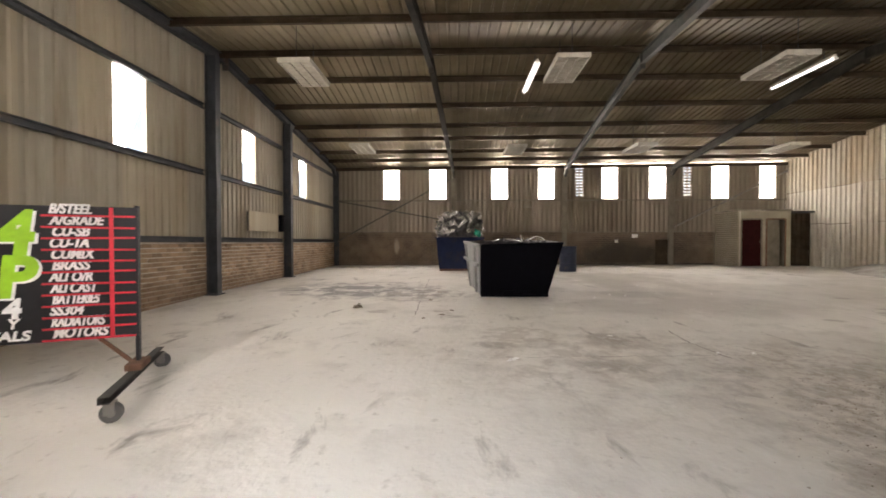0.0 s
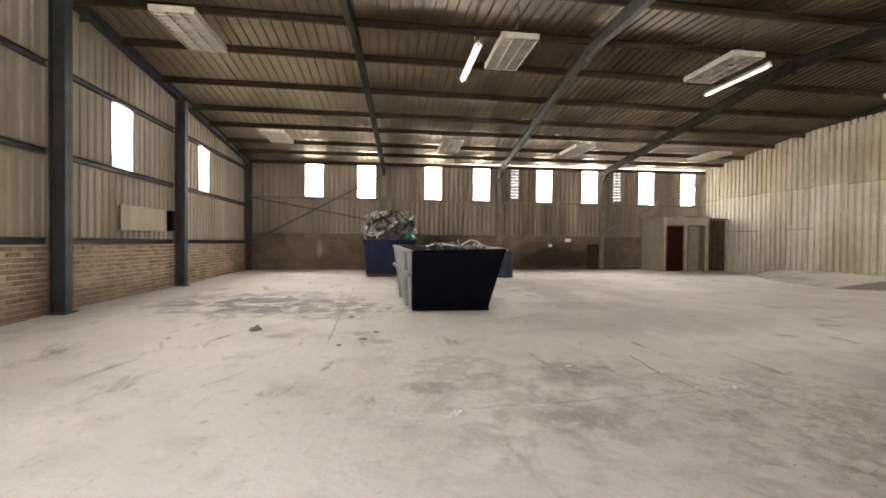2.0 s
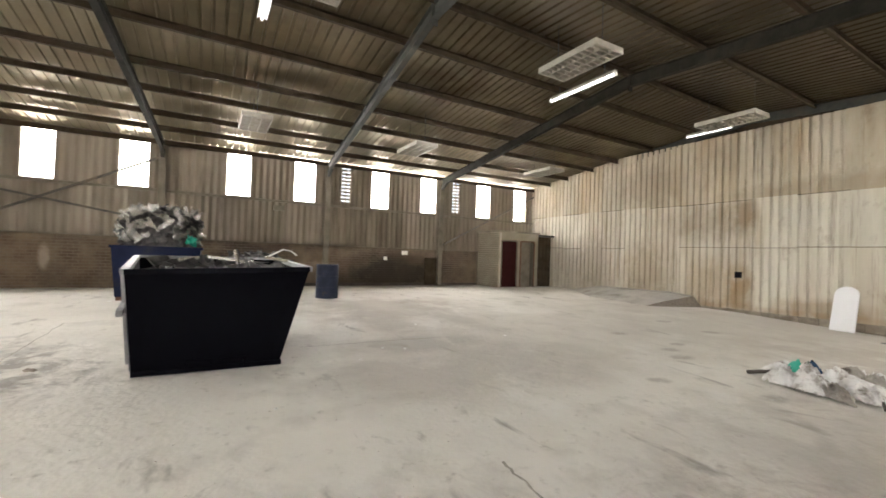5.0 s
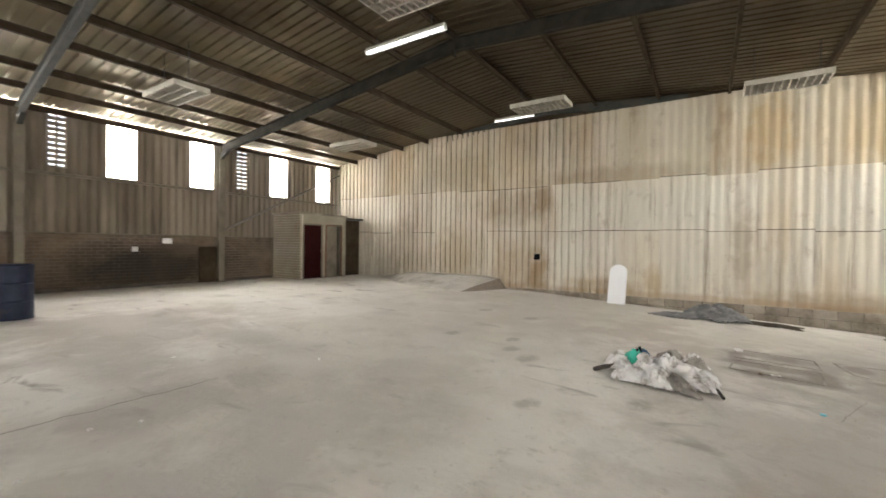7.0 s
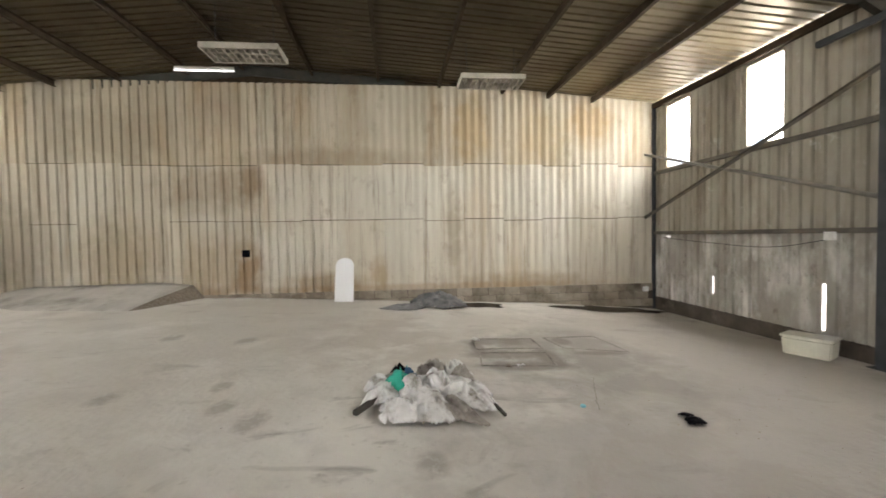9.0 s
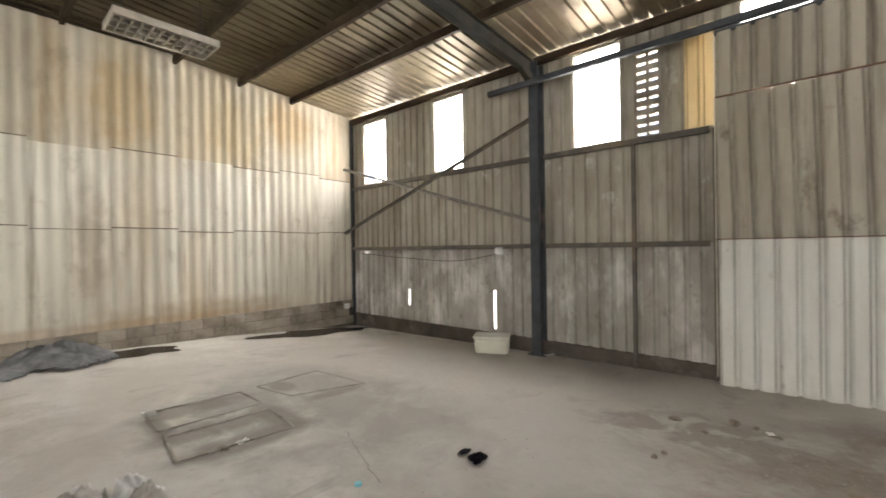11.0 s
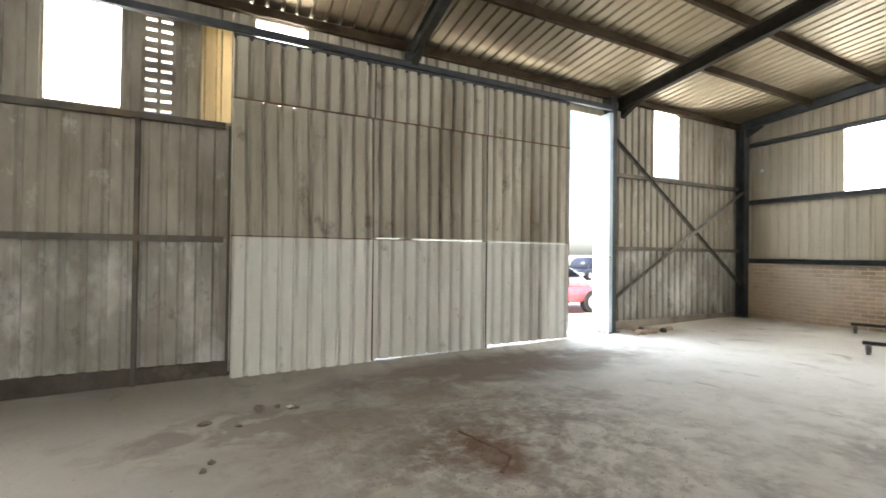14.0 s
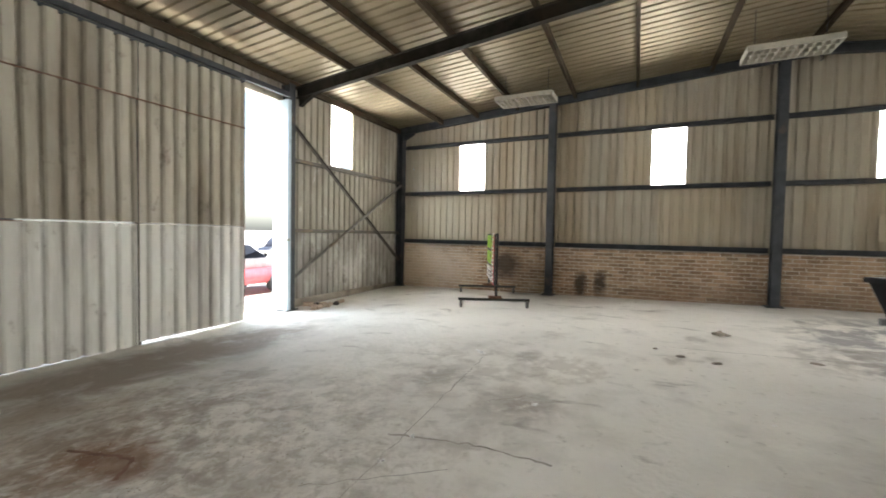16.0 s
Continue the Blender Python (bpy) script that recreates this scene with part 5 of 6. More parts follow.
# brick booth in the north-east corner
def booth():
    x0, x1, y0, y1, zb, zt = 11.38, 13.40, 16.80, YN - 0.04, 0.2, 2.50
    root = tagged(new("brick_booth"), "small beige brick booth with two doorways", "booth", "", "structure")
    t = 0.12
    part("side_wall", box(x0 + 0.006, x0 + t, y0 + 0.006, y1, zb, zt), M_MORTAR, root)
    part("side_wall", box(x1 - t, x1, y0, y1, zb, zt), M_BOOTH, root)
    d1, d2, dz = (11.50, 12.30), (12.46, 13.20), 2.18
    bm = bmesh.new()
    for a, b in ((x0 + t, d1[0]), (d1[1], d2[0]), (d2[1], x1 - t)):
        add_box(bm, a, b, y0, y0 + t, zb, dz)
    add_box(bm, x0 + t, x1 - t, y0, y0 + t, dz, zt)
    part("front_wall", bm, M_BOOTH, root)
    part("roof_slab", box(x0 - 0.06, x1 + 0.04, y0 - 0.06, y1, zt, zt + 0.07, 0.008), M_PLINTH, root)
    part("floor_step", box(x0 + t, x1 - t, y0 + t, y1, zb - 0.1, 0.36), M_PLINTH, root)
    part("partition", box(12.32, 12.44, y0 + t, y1, 0.36, zt), M_BOOTH, root)
    door = part("door", box(d1[0] + 0.02, d1[1] - 0.02, y0 + 0.03, y0 + 0.07, 0.34, dz - 0.02, 0.004), M_RED, root, "closed dark oxblood painted door")
    part("door_handle", add_cyl(bmesh.new(), (d1[1] - 0.09, y0 + 0.03, 1.3), (d1[1] - 0.09, y0 - 0.02, 1.3), 0.018), M_CHROME, door)
    door = part("door", box(d2[0] + 0.03, d2[0] + 0.56, y0 + 0.05, y0 + 0.09, 0.34, dz - 0.02, 0.004), M_COLN, root, "half-open grey-beige painted door")
    part("door_handle", add_cyl(bmesh.new(), (d2[0] + 0.5, y0 + 0.05, 1.3), (d2[0] + 0.5, y0, 1.3), 0.018), M_CHROME, door)
    for a, b in (d1, d2):
        bm = bmesh.new()
        for u0, u1, w0, w1 in ((a - 0.02, a + 0.03, 0.3, dz), (b - 0.03, b + 0.02, 0.3, dz), (a + 0.03, b - 0.03, dz - 0.02, dz + 0.03)):
            add_box(bm, u0, u1, y0 - 0.015, y0 + 0.02, w0, w1)
        part("door_frame", bm, M_COLN if a < 12 else M_RUST, root)
    verts, faces = [], []
    sheet_mesh(verts, faces, x1 + 0.002, XE - 0.03, zb, 2.43, lambda u, o, z: (u, y0 + 0.22 + o, z), 0.03, TRAPEZE)
    mesh_ob("recess_sheet", verts, faces, M_PURLIN, root)
    part("canopy", box(x1 + 0.04, XE - 0.03, y0 + 0.01, y1, 2.44, 2.50), M_STEEL, root, "dark sheet canopy")
    bm = bmesh.new()
    z = zb
    k = 0
    while z < zt - 0.08:
        y = y0 - (0.11 if k % 2 else 0)
        while y < y1:
            a, b = max(y0, y), min(y1, y + 0.222)
            if b - a > 0.03:
                add_box(bm, x0 - 0.006, x0 + 0.05, a, b, z, z + 0.073)
            y += 0.232
        z += 0.085
        k += 1
    tagged(part("brickwork", bm, M_BOOTH, root), kind="stuff")


booth()

# concrete ramp against the east wall
def wall_ramp():
    root = tagged(new("floor_ramp"), "low pale cement ramp heaped against the wall", "ramp")
    top, side = bmesh.new(), bmesh.new()
    n = 26
    grid_ = []
    for j in range(n):
        row = []
        for i in range(9):
            v = i / 8
            y = 10.92 + 0.42 * v * (1 - j / (n - 1)) + 4.93 * j / (n - 1)
            reach = lerp(y, ((10.9, 1.5), (11.4, 1.72), (13.5, 1.5), (15.9, 0.1)))
            x = XE - 0.05 - reach * v
            h = lerp(y, ((10.9, 0.31), (11.4, 0.37), (12.0, 0.36), (14.3, 0.29), (15.85, 0.0)))
            z = floor_z(x, y) - 0.01 + h * (1 - v) ** 0.9 + 0.015 * noise.noise(Vector((x * 2, y * 2, 0))) * (1 - v)
            row.append(Vector((x, y, z)))
        grid_.append(row)
    vs = [[top.verts.new(p) for p in row] for row in grid_]
    for j in range(n - 1):
        for i in range(8):
            top.faces.new((vs[j][i], vs[j][i + 1], vs[j + 1][i + 1], vs[j + 1][i]))
    edge = [e for e in top.edges if e.is_boundary]
    r = bmesh.ops.extrude_edge_only(top, edges=edge)
    for v in r["geom"]:
        if isinstance(v, bmesh.types.BMVert):
            v.co.z -= 0.25
    part("slope", top, M_SAND, root, "", True)
    # darker end facing the door side
    up = [side.verts.new(p + Vector((0, -0.012, 0.004))) for p in grid_[0]]
    low = [side.verts.new((p.x, p.y - 0.16 - 0.12 * (1 - i / 8), floor_z(p.x, p.y) - 0.03)) for i, p in enumerate(grid_[0])]
    for i in range(8):
        side.faces.new((up[i], up[i + 1], low[i + 1], low[i]))
    bmesh.ops.subdivide_edges(side, edges=list(side.edges), cuts=2, use_grid_fill=True)
    part("broken_end", side, M_CLOD, root, "dark end face of the ramp")


wall_ramp()

# white panel leaning on the east wall
M_PANEL = ramp_mat("clean_white_plastic", (0.84, 0.85, 0.87), (0.89, 0.90, 0.92), 1.0, 0.45, bump=0.03)


def white_panel():
    root = new("white_panel")
    z = ground_at(13.95, 7.4)
    root.matrix_world = Matrix.Translation((13.93, 7.41, z)) @ Euler((0, radians(19), 0)).to_matrix().to_4x4()
    tagged(root, "white round-topped plastic panel leaning on the wall", "panel")
    bm = bmesh.new()
    outline = [(-0.22, 0.0), (0.22, 0.0), (0.215, 0.88)]
    outline += [(0.215 * math.cos(a), 0.88 + 0.19 * math.sin(a)) for a in [math.pi * k / 14 for k in range(1, 14)]] + [(-0.215, 0.88)]
    a = [bm.verts.new((0.0, y, h)) for y, h in outline]
    b = [bm.verts.new((0.045, y, h)) for y, h in outline]
    bm.faces.new(a)
    bm.faces.new(b[::-1])
    k = len(outline)
    for i in range(k):
        bm.faces.new((a[i], a[(i + 1) % k], b[(i + 1) % k], b[i]))
    bmesh.ops.bevel(bm, geom=[e for e in bm.edges if all(abs(v.co.x) < 1e-5 for v in e.verts)], offset=0.012, segments=2, affect='EDGES')
    part("shell", bm, M_PANEL, root)
    part("ledge", box(-0.012, 0.0, -0.17, 0.17, 0.15, 0.17, 0.003), M_PANEL, root)


white_panel()

# tarpaulin and trash
tarp = tagged(new("tarpaulin"), "crumpled grey tarpaulin lying by the wall", "tarpaulin")
heap_cloth("sheet", 13.55, 5.25, 0.80, 0.62, 0.40, 3.3, M_TARP, tarp, 6, 48, rz=1.3)
heap_cloth("sheet", 13.25, 5.95, 0.42, 0.7, 0.10, 8.1, M_TARP, tarp, 6, 40, rz=0.6)

trash = tagged(new("rag_pile"), "pile of dirty white rags and plastic bags", "rags")
random.seed(14)
RAGS = ((8.26, 5.62, 0.52, 0.46, 0.17, 0), (7.98, 5.45, 0.42, 0.36, 0.21, 0), (7.78, 5.84, 0.40, 0.34, 0.20, 0), (8.38, 6.05, 0.40, 0.28, 0.17, 1), (8.60, 5.72, 0.28, 0.24, 0.25, 1), (8.02, 6.22, 0.30, 0.20, 0.18, 0),
        (7.72, 5.60, 0.32, 0.22, 0.15, 1), (8.60, 5.46, 0.24, 0.24, 0.22, 0), (7.66, 6.06, 0.24, 0.26, 0.17, 0), (8.15, 5.70, 0.28, 0.22, 0.27, 0), (8.72, 5.66, 0.16, 0.22, 0.20, 0), (7.58, 5.48, 0.26, 0.09, 0.09, 1),
        (8.30, 6.28, 0.20, 0.16, 0.16, 0), (8.40, 5.44, 0.22, 0.14, 0.24, 1), (8.05, 5.95, 0.20, 0.16, 0.26, 0))
for k, (x, y, a, b, h, dull) in enumerate(RAGS):
    heap_cloth("rag", x, y, a, b, h * 1.08, 1.2 + 3.37 * k, M_CLOTH2 if dull else M_CLOTH, trash, 4.2 if a > 0.3 else 3.4, 56 if a > 0.4 else 44, random.uniform(-1.5, 1.5), "grey-brown sacking" if dull else "")
heap_cloth("plastic_film", 8.14, 6.06, 0.26, 0.18, 0.29, 15.6, M_TEAL, trash, 4.5, 28, 0.8, "teal plastic film")
heap_cloth("plastic_film", 8.36, 6.02, 0.15, 0.13, 0.27, 25.1, M_TEAL, trash, 4, 24, 0.2, "teal plastic film")
heap_cloth("cloth_strip", 8.30, 5.98, 0.16, 0.15, 0.27, 18.2, M_NAVYCLOTH, trash, 4, 24, 0.3, "dark blue cloth")
heap_cloth("cloth_strip", 8.50, 6.08, 0.16, 0.12, 0.24, 22.4, M_BLACK, trash, 6, 16, 0.9, "black cloth")
part("stick", add_section(bmesh.new(), (7.60, 5.15, ground_at(7.6, 5.15) + 0.02), (8.15, 5.35, ground_at(8.1, 5.3) + 0.14), rect_outline(0.024, 0.024)), M_DEBRIS, trash, "dark stick")
part("stick", add_section(bmesh.new(), (7.68, 6.45, ground_at(7.6, 6.5) + 0.02), (8.0, 6.2, ground_at(8, 6.2) + 0.08), rect_outline(0.05, 0.04)), M_DEBRIS, trash, "dark stick")


# hanging louvred luminaires
def luminaire():
    root = new("louvre_light")
    tagged(root, "white louvred fluorescent ceiling light, unlit, hanging from the roof", "ceiling light", "louvred ceiling lights")
    w, l = 0.31, 0.62
    bm = bmesh.new()
    add_box(bm, -w, w, -l, l, 0.075, 0.095)
    part("back", bm, M_LIGHTBOX, root)
    for a in ((-w, -w + 0.02, -l, l), (w - 0.02, w, -l, l), (-w + 0.02, w - 0.02, -l, -l + 0.02), (-w + 0.02, w - 0.02, l - 0.02, l)):
        part("side", box(a[0], a[1], a[2], a[3], 0.0, 0.075), M_LIGHTBOX, root)
    for k in range(1, 11):
        y = -l + 2 * l * k / 11
        part("louvre", box(-w + 0.02, w - 0.02, y - 0.008, y + 0.008, 0.008, 0.06), M_LIGHTBOX, root)
    for x in (-0.1, 0.1):
        part("louvre_bar", box(x - 0.006, x + 0.006, -l + 0.02, l - 0.02, 0.004, 0.065), M_LIGHTBOX, root)
    for y in (-l + 0.15, l - 0.15):
        part("hanger", add_cyl(bmesh.new(), (0, y, 0.09), (0, y, 0.88), 0.006, seg=6), M_STEEL, root)
    return root


LIGHTS = [(2.5, 8.5, 4.68), (6.66, 8.55, 4.70), (11.5, 8.6, 4.66), (-2.72, 8.46, 4.65), (12.2, 4.25, 4.53), (-3.0, 4.0, 4.47), (2.26, 14.0, 4.30), (-2.75, 13.7, 4.30), (6.2, 13.7, 4.26), (10.9, 13.9, 4.28)]
lum = luminaire()
for k, (x, y, z) in enumerate(LIGHTS):
    if k:
        copy_thing(lum, pose(x, y, z))
lum.matrix_world = pose(*LIGHTS[0])


def batten():
    root = new("batten_light")
    tagged(root, "bare fluorescent tube batten fixed under the purlins, lit", "ceiling light", "tube battens")
    part("spine", box(-0.03, 0.03, -0.87, 0.87, 0.06, 0.10, 0.004), M_LIGHTBOX, root)
    trough = add_section(bmesh.new(), (0, -0.86, 0.05), (0, 0.86, 0.05), [(-0.075, -0.035), (-0.07, -0.038), (-0.03, 0.006), (0.03, 0.006), (0.07, -0.038), (0.075, -0.035), (0.034, 0.012), (-0.034, 0.012)])
    part("reflector", trough, M_WHITE, root, "white enamelled reflector trough")
    part("tube", add_cyl(bmesh.new(), (0, -0.84, 0.02), (0, 0.84, 0.02), 0.019, seg=12), M_TUBE, root, "lit white tube", True)
    for y in (-0.86, 0.86):
        part("end_cap", box(-0.025, 0.025, y - 0.02, y + 0.02, -0.01, 0.05, 0.004), M_WHITE, root)
    part("rod", add_cyl(bmesh.new(), (0, -0.6, 0.1), (0, -0.6, 0.30), 0.008, seg=6), M_STEEL, root)
    part("rod", add_cyl(bmesh.new(), (0, 0.6, 0.1), (0, 0.6, 0.26), 0.008, seg=6), M_STEEL, root)
    return root


bat = batten()
copy_thing(bat, pose(8.12, 9.84, 5.05))
copy_thing(bat, pose(13.5, 10.15, 5.16) @ Matrix.Diagonal((0.4, 0.7, 1, 1)))
bat.matrix_world = pose(2.04, 9.87, 5.05)

# south wall oddments
def cistern_box():
    x, y = 9.68, 0.02
    root = thing("plastic_box", (x, y, ground_at(x, y)), "off-white plastic cistern box standing on the floor", "box", rz=28)
    bm = bmesh.new()
    b = [bm.verts.new(v) for v in ((-0.28, -0.17, 0), (0.28, -0.17, 0), (0.28, 0.17, 0), (-0.28, 0.17, 0))]
    t = [bm.verts.new(v) for v in ((-0.30, -0.19, 0.27), (0.30, -0.19, 0.27), (0.30, 0.19, 0.27), (-0.30, 0.19, 0.27))]
    bm.faces.new(b[::-1])
    bm.faces.new(t)
    for i in range(4):
        bm.faces.new((b[i], b[(i + 1) % 4], t[(i + 1) % 4], t[i]))
    bmesh.ops.bevel(bm, geom=list(bm.edges), offset=0.025, segments=3, affect='EDGES')
    part("tank", bm, M_BOXWHITE, root)
    part("lid", box(-0.315, 0.315, -0.20, 0.20, 0.27, 0.305, 0.012), M_BOXWHITE, root)


M_BOXWHITE = ramp_mat("yellowed_plastic", (0.62, 0.60, 0.50), (0.74, 0.72, 0.62), 5, 0.5, stain=(0.4, 0.37, 0.3), stain_scale=4, stain_at=(0.6, 0.75))
cistern_box()


def wall_box(name, place, size, mat, label):
    root = thing(name, place, label, "electrical box")
    part("housing", box(-size[0] / 2, size[0] / 2, -size[1] / 2, size[1] / 2, -size[2] / 2, size[2] / 2, 0.006), mat, root)
    s_ = 1 if size[1] < size[0] else 0
    if s_:
        part("cover", box(-size[0] / 2 + 0.012, size[0] / 2 - 0.012, -size[1] / 2 - 0.004 if place[1] > 5 else size[1] / 2, -size[1] / 2 if place[1] > 5 else size[1] / 2 + 0.004, -size[2] / 2 + 0.012, size[2] / 2 - 0.012), mat, root)
    return root


wall_box("junction_box", (9.80, YS + 0.10, 1.49), (0.15, 0.06, 0.13), M_WHITE, "white plastic junction box on the girt")
wall_box("socket_box", (XE - 0.08, -0.22, 0.13), (0.07, 0.13, 0.12), M_WHITE, "white plastic socket box in the corner")
wall_box("switch_box", (XE - 0.02, 9.71, 1.23), (0.07, 0.16, 0.17), M_BLACK, "black switch box on the sheeted wall")
wall_box("socket_box", (7.99, YN - 0.06, 1.55), (0.24, 0.06, 0.15), M_WHITE, "white double socket on the brick base")
wall_box("socket_box", (7.21, YN - 0.06, 1.32), (0.13, 0.06, 0.13), M_WHITE, "white single socket on the brick base")
wall_box("junction_box", (3.42, YN - 0.05, 2.86), (0.34, 0.06, 0.16), M_COLN, "dusty beige junction box on the cladding")
part_b = thing("distribution_board", (XW + 0.13, 11.35, 1.83), "flat grey-beige steel board fixed to the girts", "panel")
part("plate", box(-0.015, 0.015, -0.86, 0.86, -0.26, 0.26, 0.004), M_SHEET_W, part_b)
part("bracket", box(-0.12, -0.015, -0.7, -0.66, -0.24, 0.24), M_STEEL, part_b)
part("bracket", box(-0.12, -0.015, 0.66, 0.70, -0.24, 0.24), M_STEEL, part_b)
wall_box("switch_box", (XW + 0.14, 12.38, 1.84), (0.18, 0.16, 0.5), M_BLACK, "dark switch box beside the column")
dark = thing("steel_sheet", (9.1, YN - 0.10, floor_z(9.5, 18.1)), "dark stained sheet leaning on the brick base", "sheet")
part("plate", box(-0.26, 0.26, -0.012, 0.012, 0.0, 1.08, 0.003), M_PURLIN, dark)
cable = bpy.data.curves.new("cable", 'CURVE')
cable.dimensions, cable.bevel_depth = '3D', 0.006
sp = cable.splines.new('BEZIER')
sp.bezier_points.add(3)
for bp_, co in zip(sp.bezier_points, ((9.8, YS + 0.09, 1.44), (10.8, YS + 0.06, 1.30), (12.2, YS + 0.06, 1.34), (13.9, YS + 0.06, 1.45))):
    bp_.co = co
    bp_.handle_left_type = bp_.handle_right_type = 'AUTO'
cable.materials.append(M_TYRE)
tagged(new("cable", cable), "thin black cable sagging along the wall", "cable")

# steel frames let into the floor
def floor_frame(corners, name, label):
    root = tagged(new(name), label, "floor hatch")
    pts = [Vector((x, y, ground_at(x, y) + 0.010)) for x, y in corners]
    for a, b in zip(pts, pts[1:] + pts[:1]):
        part("edge", add_section(bmesh.new(), a, b, rect_outline(0.018, 0.006)), M_GROOVE, root)


M_GROOVE = ramp_mat("dirt_filled_groove", (0.13, 0.115, 0.10), (0.42, 0.39, 0.345), 2.4, 0.95)
floor_frame(((10.46, 3.83), (10.57, 2.95), (9.62, 2.87), (9.85, 3.73)), "floor_hatch", "dirt-filled steel hatch frame let into the concrete")
floor_frame(((10.40, 4.97), (10.40, 4.05), (9.85, 4.05), (9.80, 5.0)), "floor_hatch", "dirt-filled steel trench frame sunk in the floor")
floor_frame(((9.62, 5.0), (9.62, 4.08), (9.02, 4.15), (9.05, 5.08)), "floor_hatch", "dirt-filled steel trench frame sunk in the floor")


def flat_patch(name, x, y, rx, ry, seed, mat, label, category, rz=0.0, height=0.012):
    ob = tagged(new(name), label, category)
    bm = bmesh.new()
    n = 40
    c, s_ = math.cos(rz), math.sin(rz)
    ring = []
    for k in range(n):
        a = math.tau * k / n
        r = 0.75 + 0.45 * noise.noise(Vector((math.cos(a) * 1.5 + seed, math.sin(a) * 1.5, seed)))
        px, py = rx * r * math.cos(a), ry * r * math.sin(a)
        wx, wy = x + c * px - s_ * py, y + s_ * px + c * py
        ring.append(bm.verts.new((min(wx, XE - 0.06), max(wy, YS + 0.04), ground_at(wx, wy) + 0.004)))
    mid = bm.verts.new((x, y, ground_at(x, y) + height))
    for k in range(n):
        bm.faces.new((ring[k], ring[(k + 1) % n], mid))
    bmesh.ops.subdivide_edges(bm, edges=list(bm.edges), cuts=2, use_grid_fill=True)
    part("film", bm, mat, ob, "", True)


flat_patch("silt_puddle", 13.72, 1.05, 0.62, 1.8, 2.2, M_WET, "dark wet silt along the foot of the wall", "puddle")
flat_patch("silt_puddle", 13.75, 4.2, 0.55, 0.75, 7.7, M_WET, "rust-brown wet silt beside the tarpaulin", "puddle")


# small rubble and litter
def lump(name, x, y, size, mat, label, category, seed, squash=0.5, n=2):
    bm = bmesh.new()
    r = bmesh.ops.create_icosphere(bm, subdivisions=n, radius=1)
    for v in r["verts"]:
        d = v.co.copy()
        k = 1 + 0.5 * noise.noise(d * 1.6 + Vector((seed, 0, 0))) + 0.2 * noise.noise(d * 4 + Vector((0, seed, 0)))
        v.co = Vector((d.x * size[0] * k, d.y * size[1] * k, max(-0.3, d.z) * size[2] * k))
    ob = part(name, bm, mat)
    ob.matrix_world = pose(x, y, ground_at(x, y) + size[2] * 0.28, 0, 0, seed * 77 % 360)
    return tagged(ob, label, category, "litter on the floor")


for k, (x, y, a, b, h) in enumerate(((-1.45, 7.5, 0.12, 0.06, 0.035), (-1.40, 7.48, 0.05, 0.05, 0.06), (-0.18, 8.28, 0.07, 0.05, 0.012), (0.09, 6.89, 0.06, 0.05, 0.012), (-0.19, 6.61, 0.03, 0.03, 0.012),
                                     (-0.05, 9.3, 0.08, 0.05, 0.012), (6.48, 1.56, 0.05, 0.04, 0.025), (6.03, 1.31, 0.06, 0.045, 0.03), (5.71, 1.46, 0.06, 0.03, 0.012), (5.86, 1.34, 0.04, 0.03, 0.02), (6.36, 2.47, 0.025, 0.02, 0.02),
                                     (6.40, 2.6, 0.025, 0.025, 0.02), (0.25, 7.25, 0.06, 0.04, 0.012), (9.05, 4.75, 0.06, 0.03, 0.02), (5.1, 4.35, 0.02, 0.02, 0.012), (6.2, 1.75, 0.03, 0.02, 0.015))):
    lump("dirt_clod", x, y, (a, b, h), M_CLOD, "small dark clod of dirt on the concrete", "debris", k + 1.3)
for k, (x, y, a, b) in enumerate(((10.36, 4.93, 0.10, 0.05), (8.80, -0.40, 0.09, 0.06), (5.75, 1.42, 0.04, 0.03), (2.35, 5.61, 0.03, 0.02), (0.93, 4.55, 0.09, 0.03), (9.05, 4.6, 0.05, 0.03), (1.95, -0.36, 0.09, 0.04), (3.31, 4.91, 0.02, 0.015), (-0.35, 14.9, 0.05, 0.03), (3.7, 4.9, 0.02, 0.02), (2.0, 7.4, 0.012, 0.012), (3.59, 9.03, 0.02, 0.015), (3.86, 8.9, 0.016, 0.012), (4.77, 10.46, 0.02, 0.014), (5.79, 9.16, 0.018, 0.012), (3.13, 8.58, 0.02, 0.012))):
    ob = tagged(new("paper_scrap"), "small white scrap of paper on the floor", "litter", "litter on the floor")
    bm = bmesh.new()
    crumple(bm, pose(x, y, ground_at(x, y) + 0.014, 0, 0, k * 57), a * 2, b * 2, 0.012, k + 31, 5, 0.003)
    part("leaf", bm, M_WHITE, ob)
ob = tagged(new("bottle_cap"), "small bright blue plastic cap on the floor", "litter", "litter on the floor")
part("cap", add_cyl(bmesh.new(), (7.80, 4.36, ground_at(7.8, 4.36)), (7.80, 4.36, ground_at(7.8, 4.36) + 0.016), 0.026), plain_mat("pale_blue_plastic", (0.18, 0.52, 0.60), 0.4), ob)
blackrag = tagged(new("black_rag"), "twisted black rag lying on the floor", "rag")
heap_cloth("rag", 7.40, 3.54, 0.09, 0.12, 0.06, 2.9, M_BLACK, blackrag, 4, 16)
heap_cloth("rag", 7.55, 3.52, 0.05, 0.10, 0.03, 6.9, M_BLACK, blackrag, 4, 14)
random.seed(5)
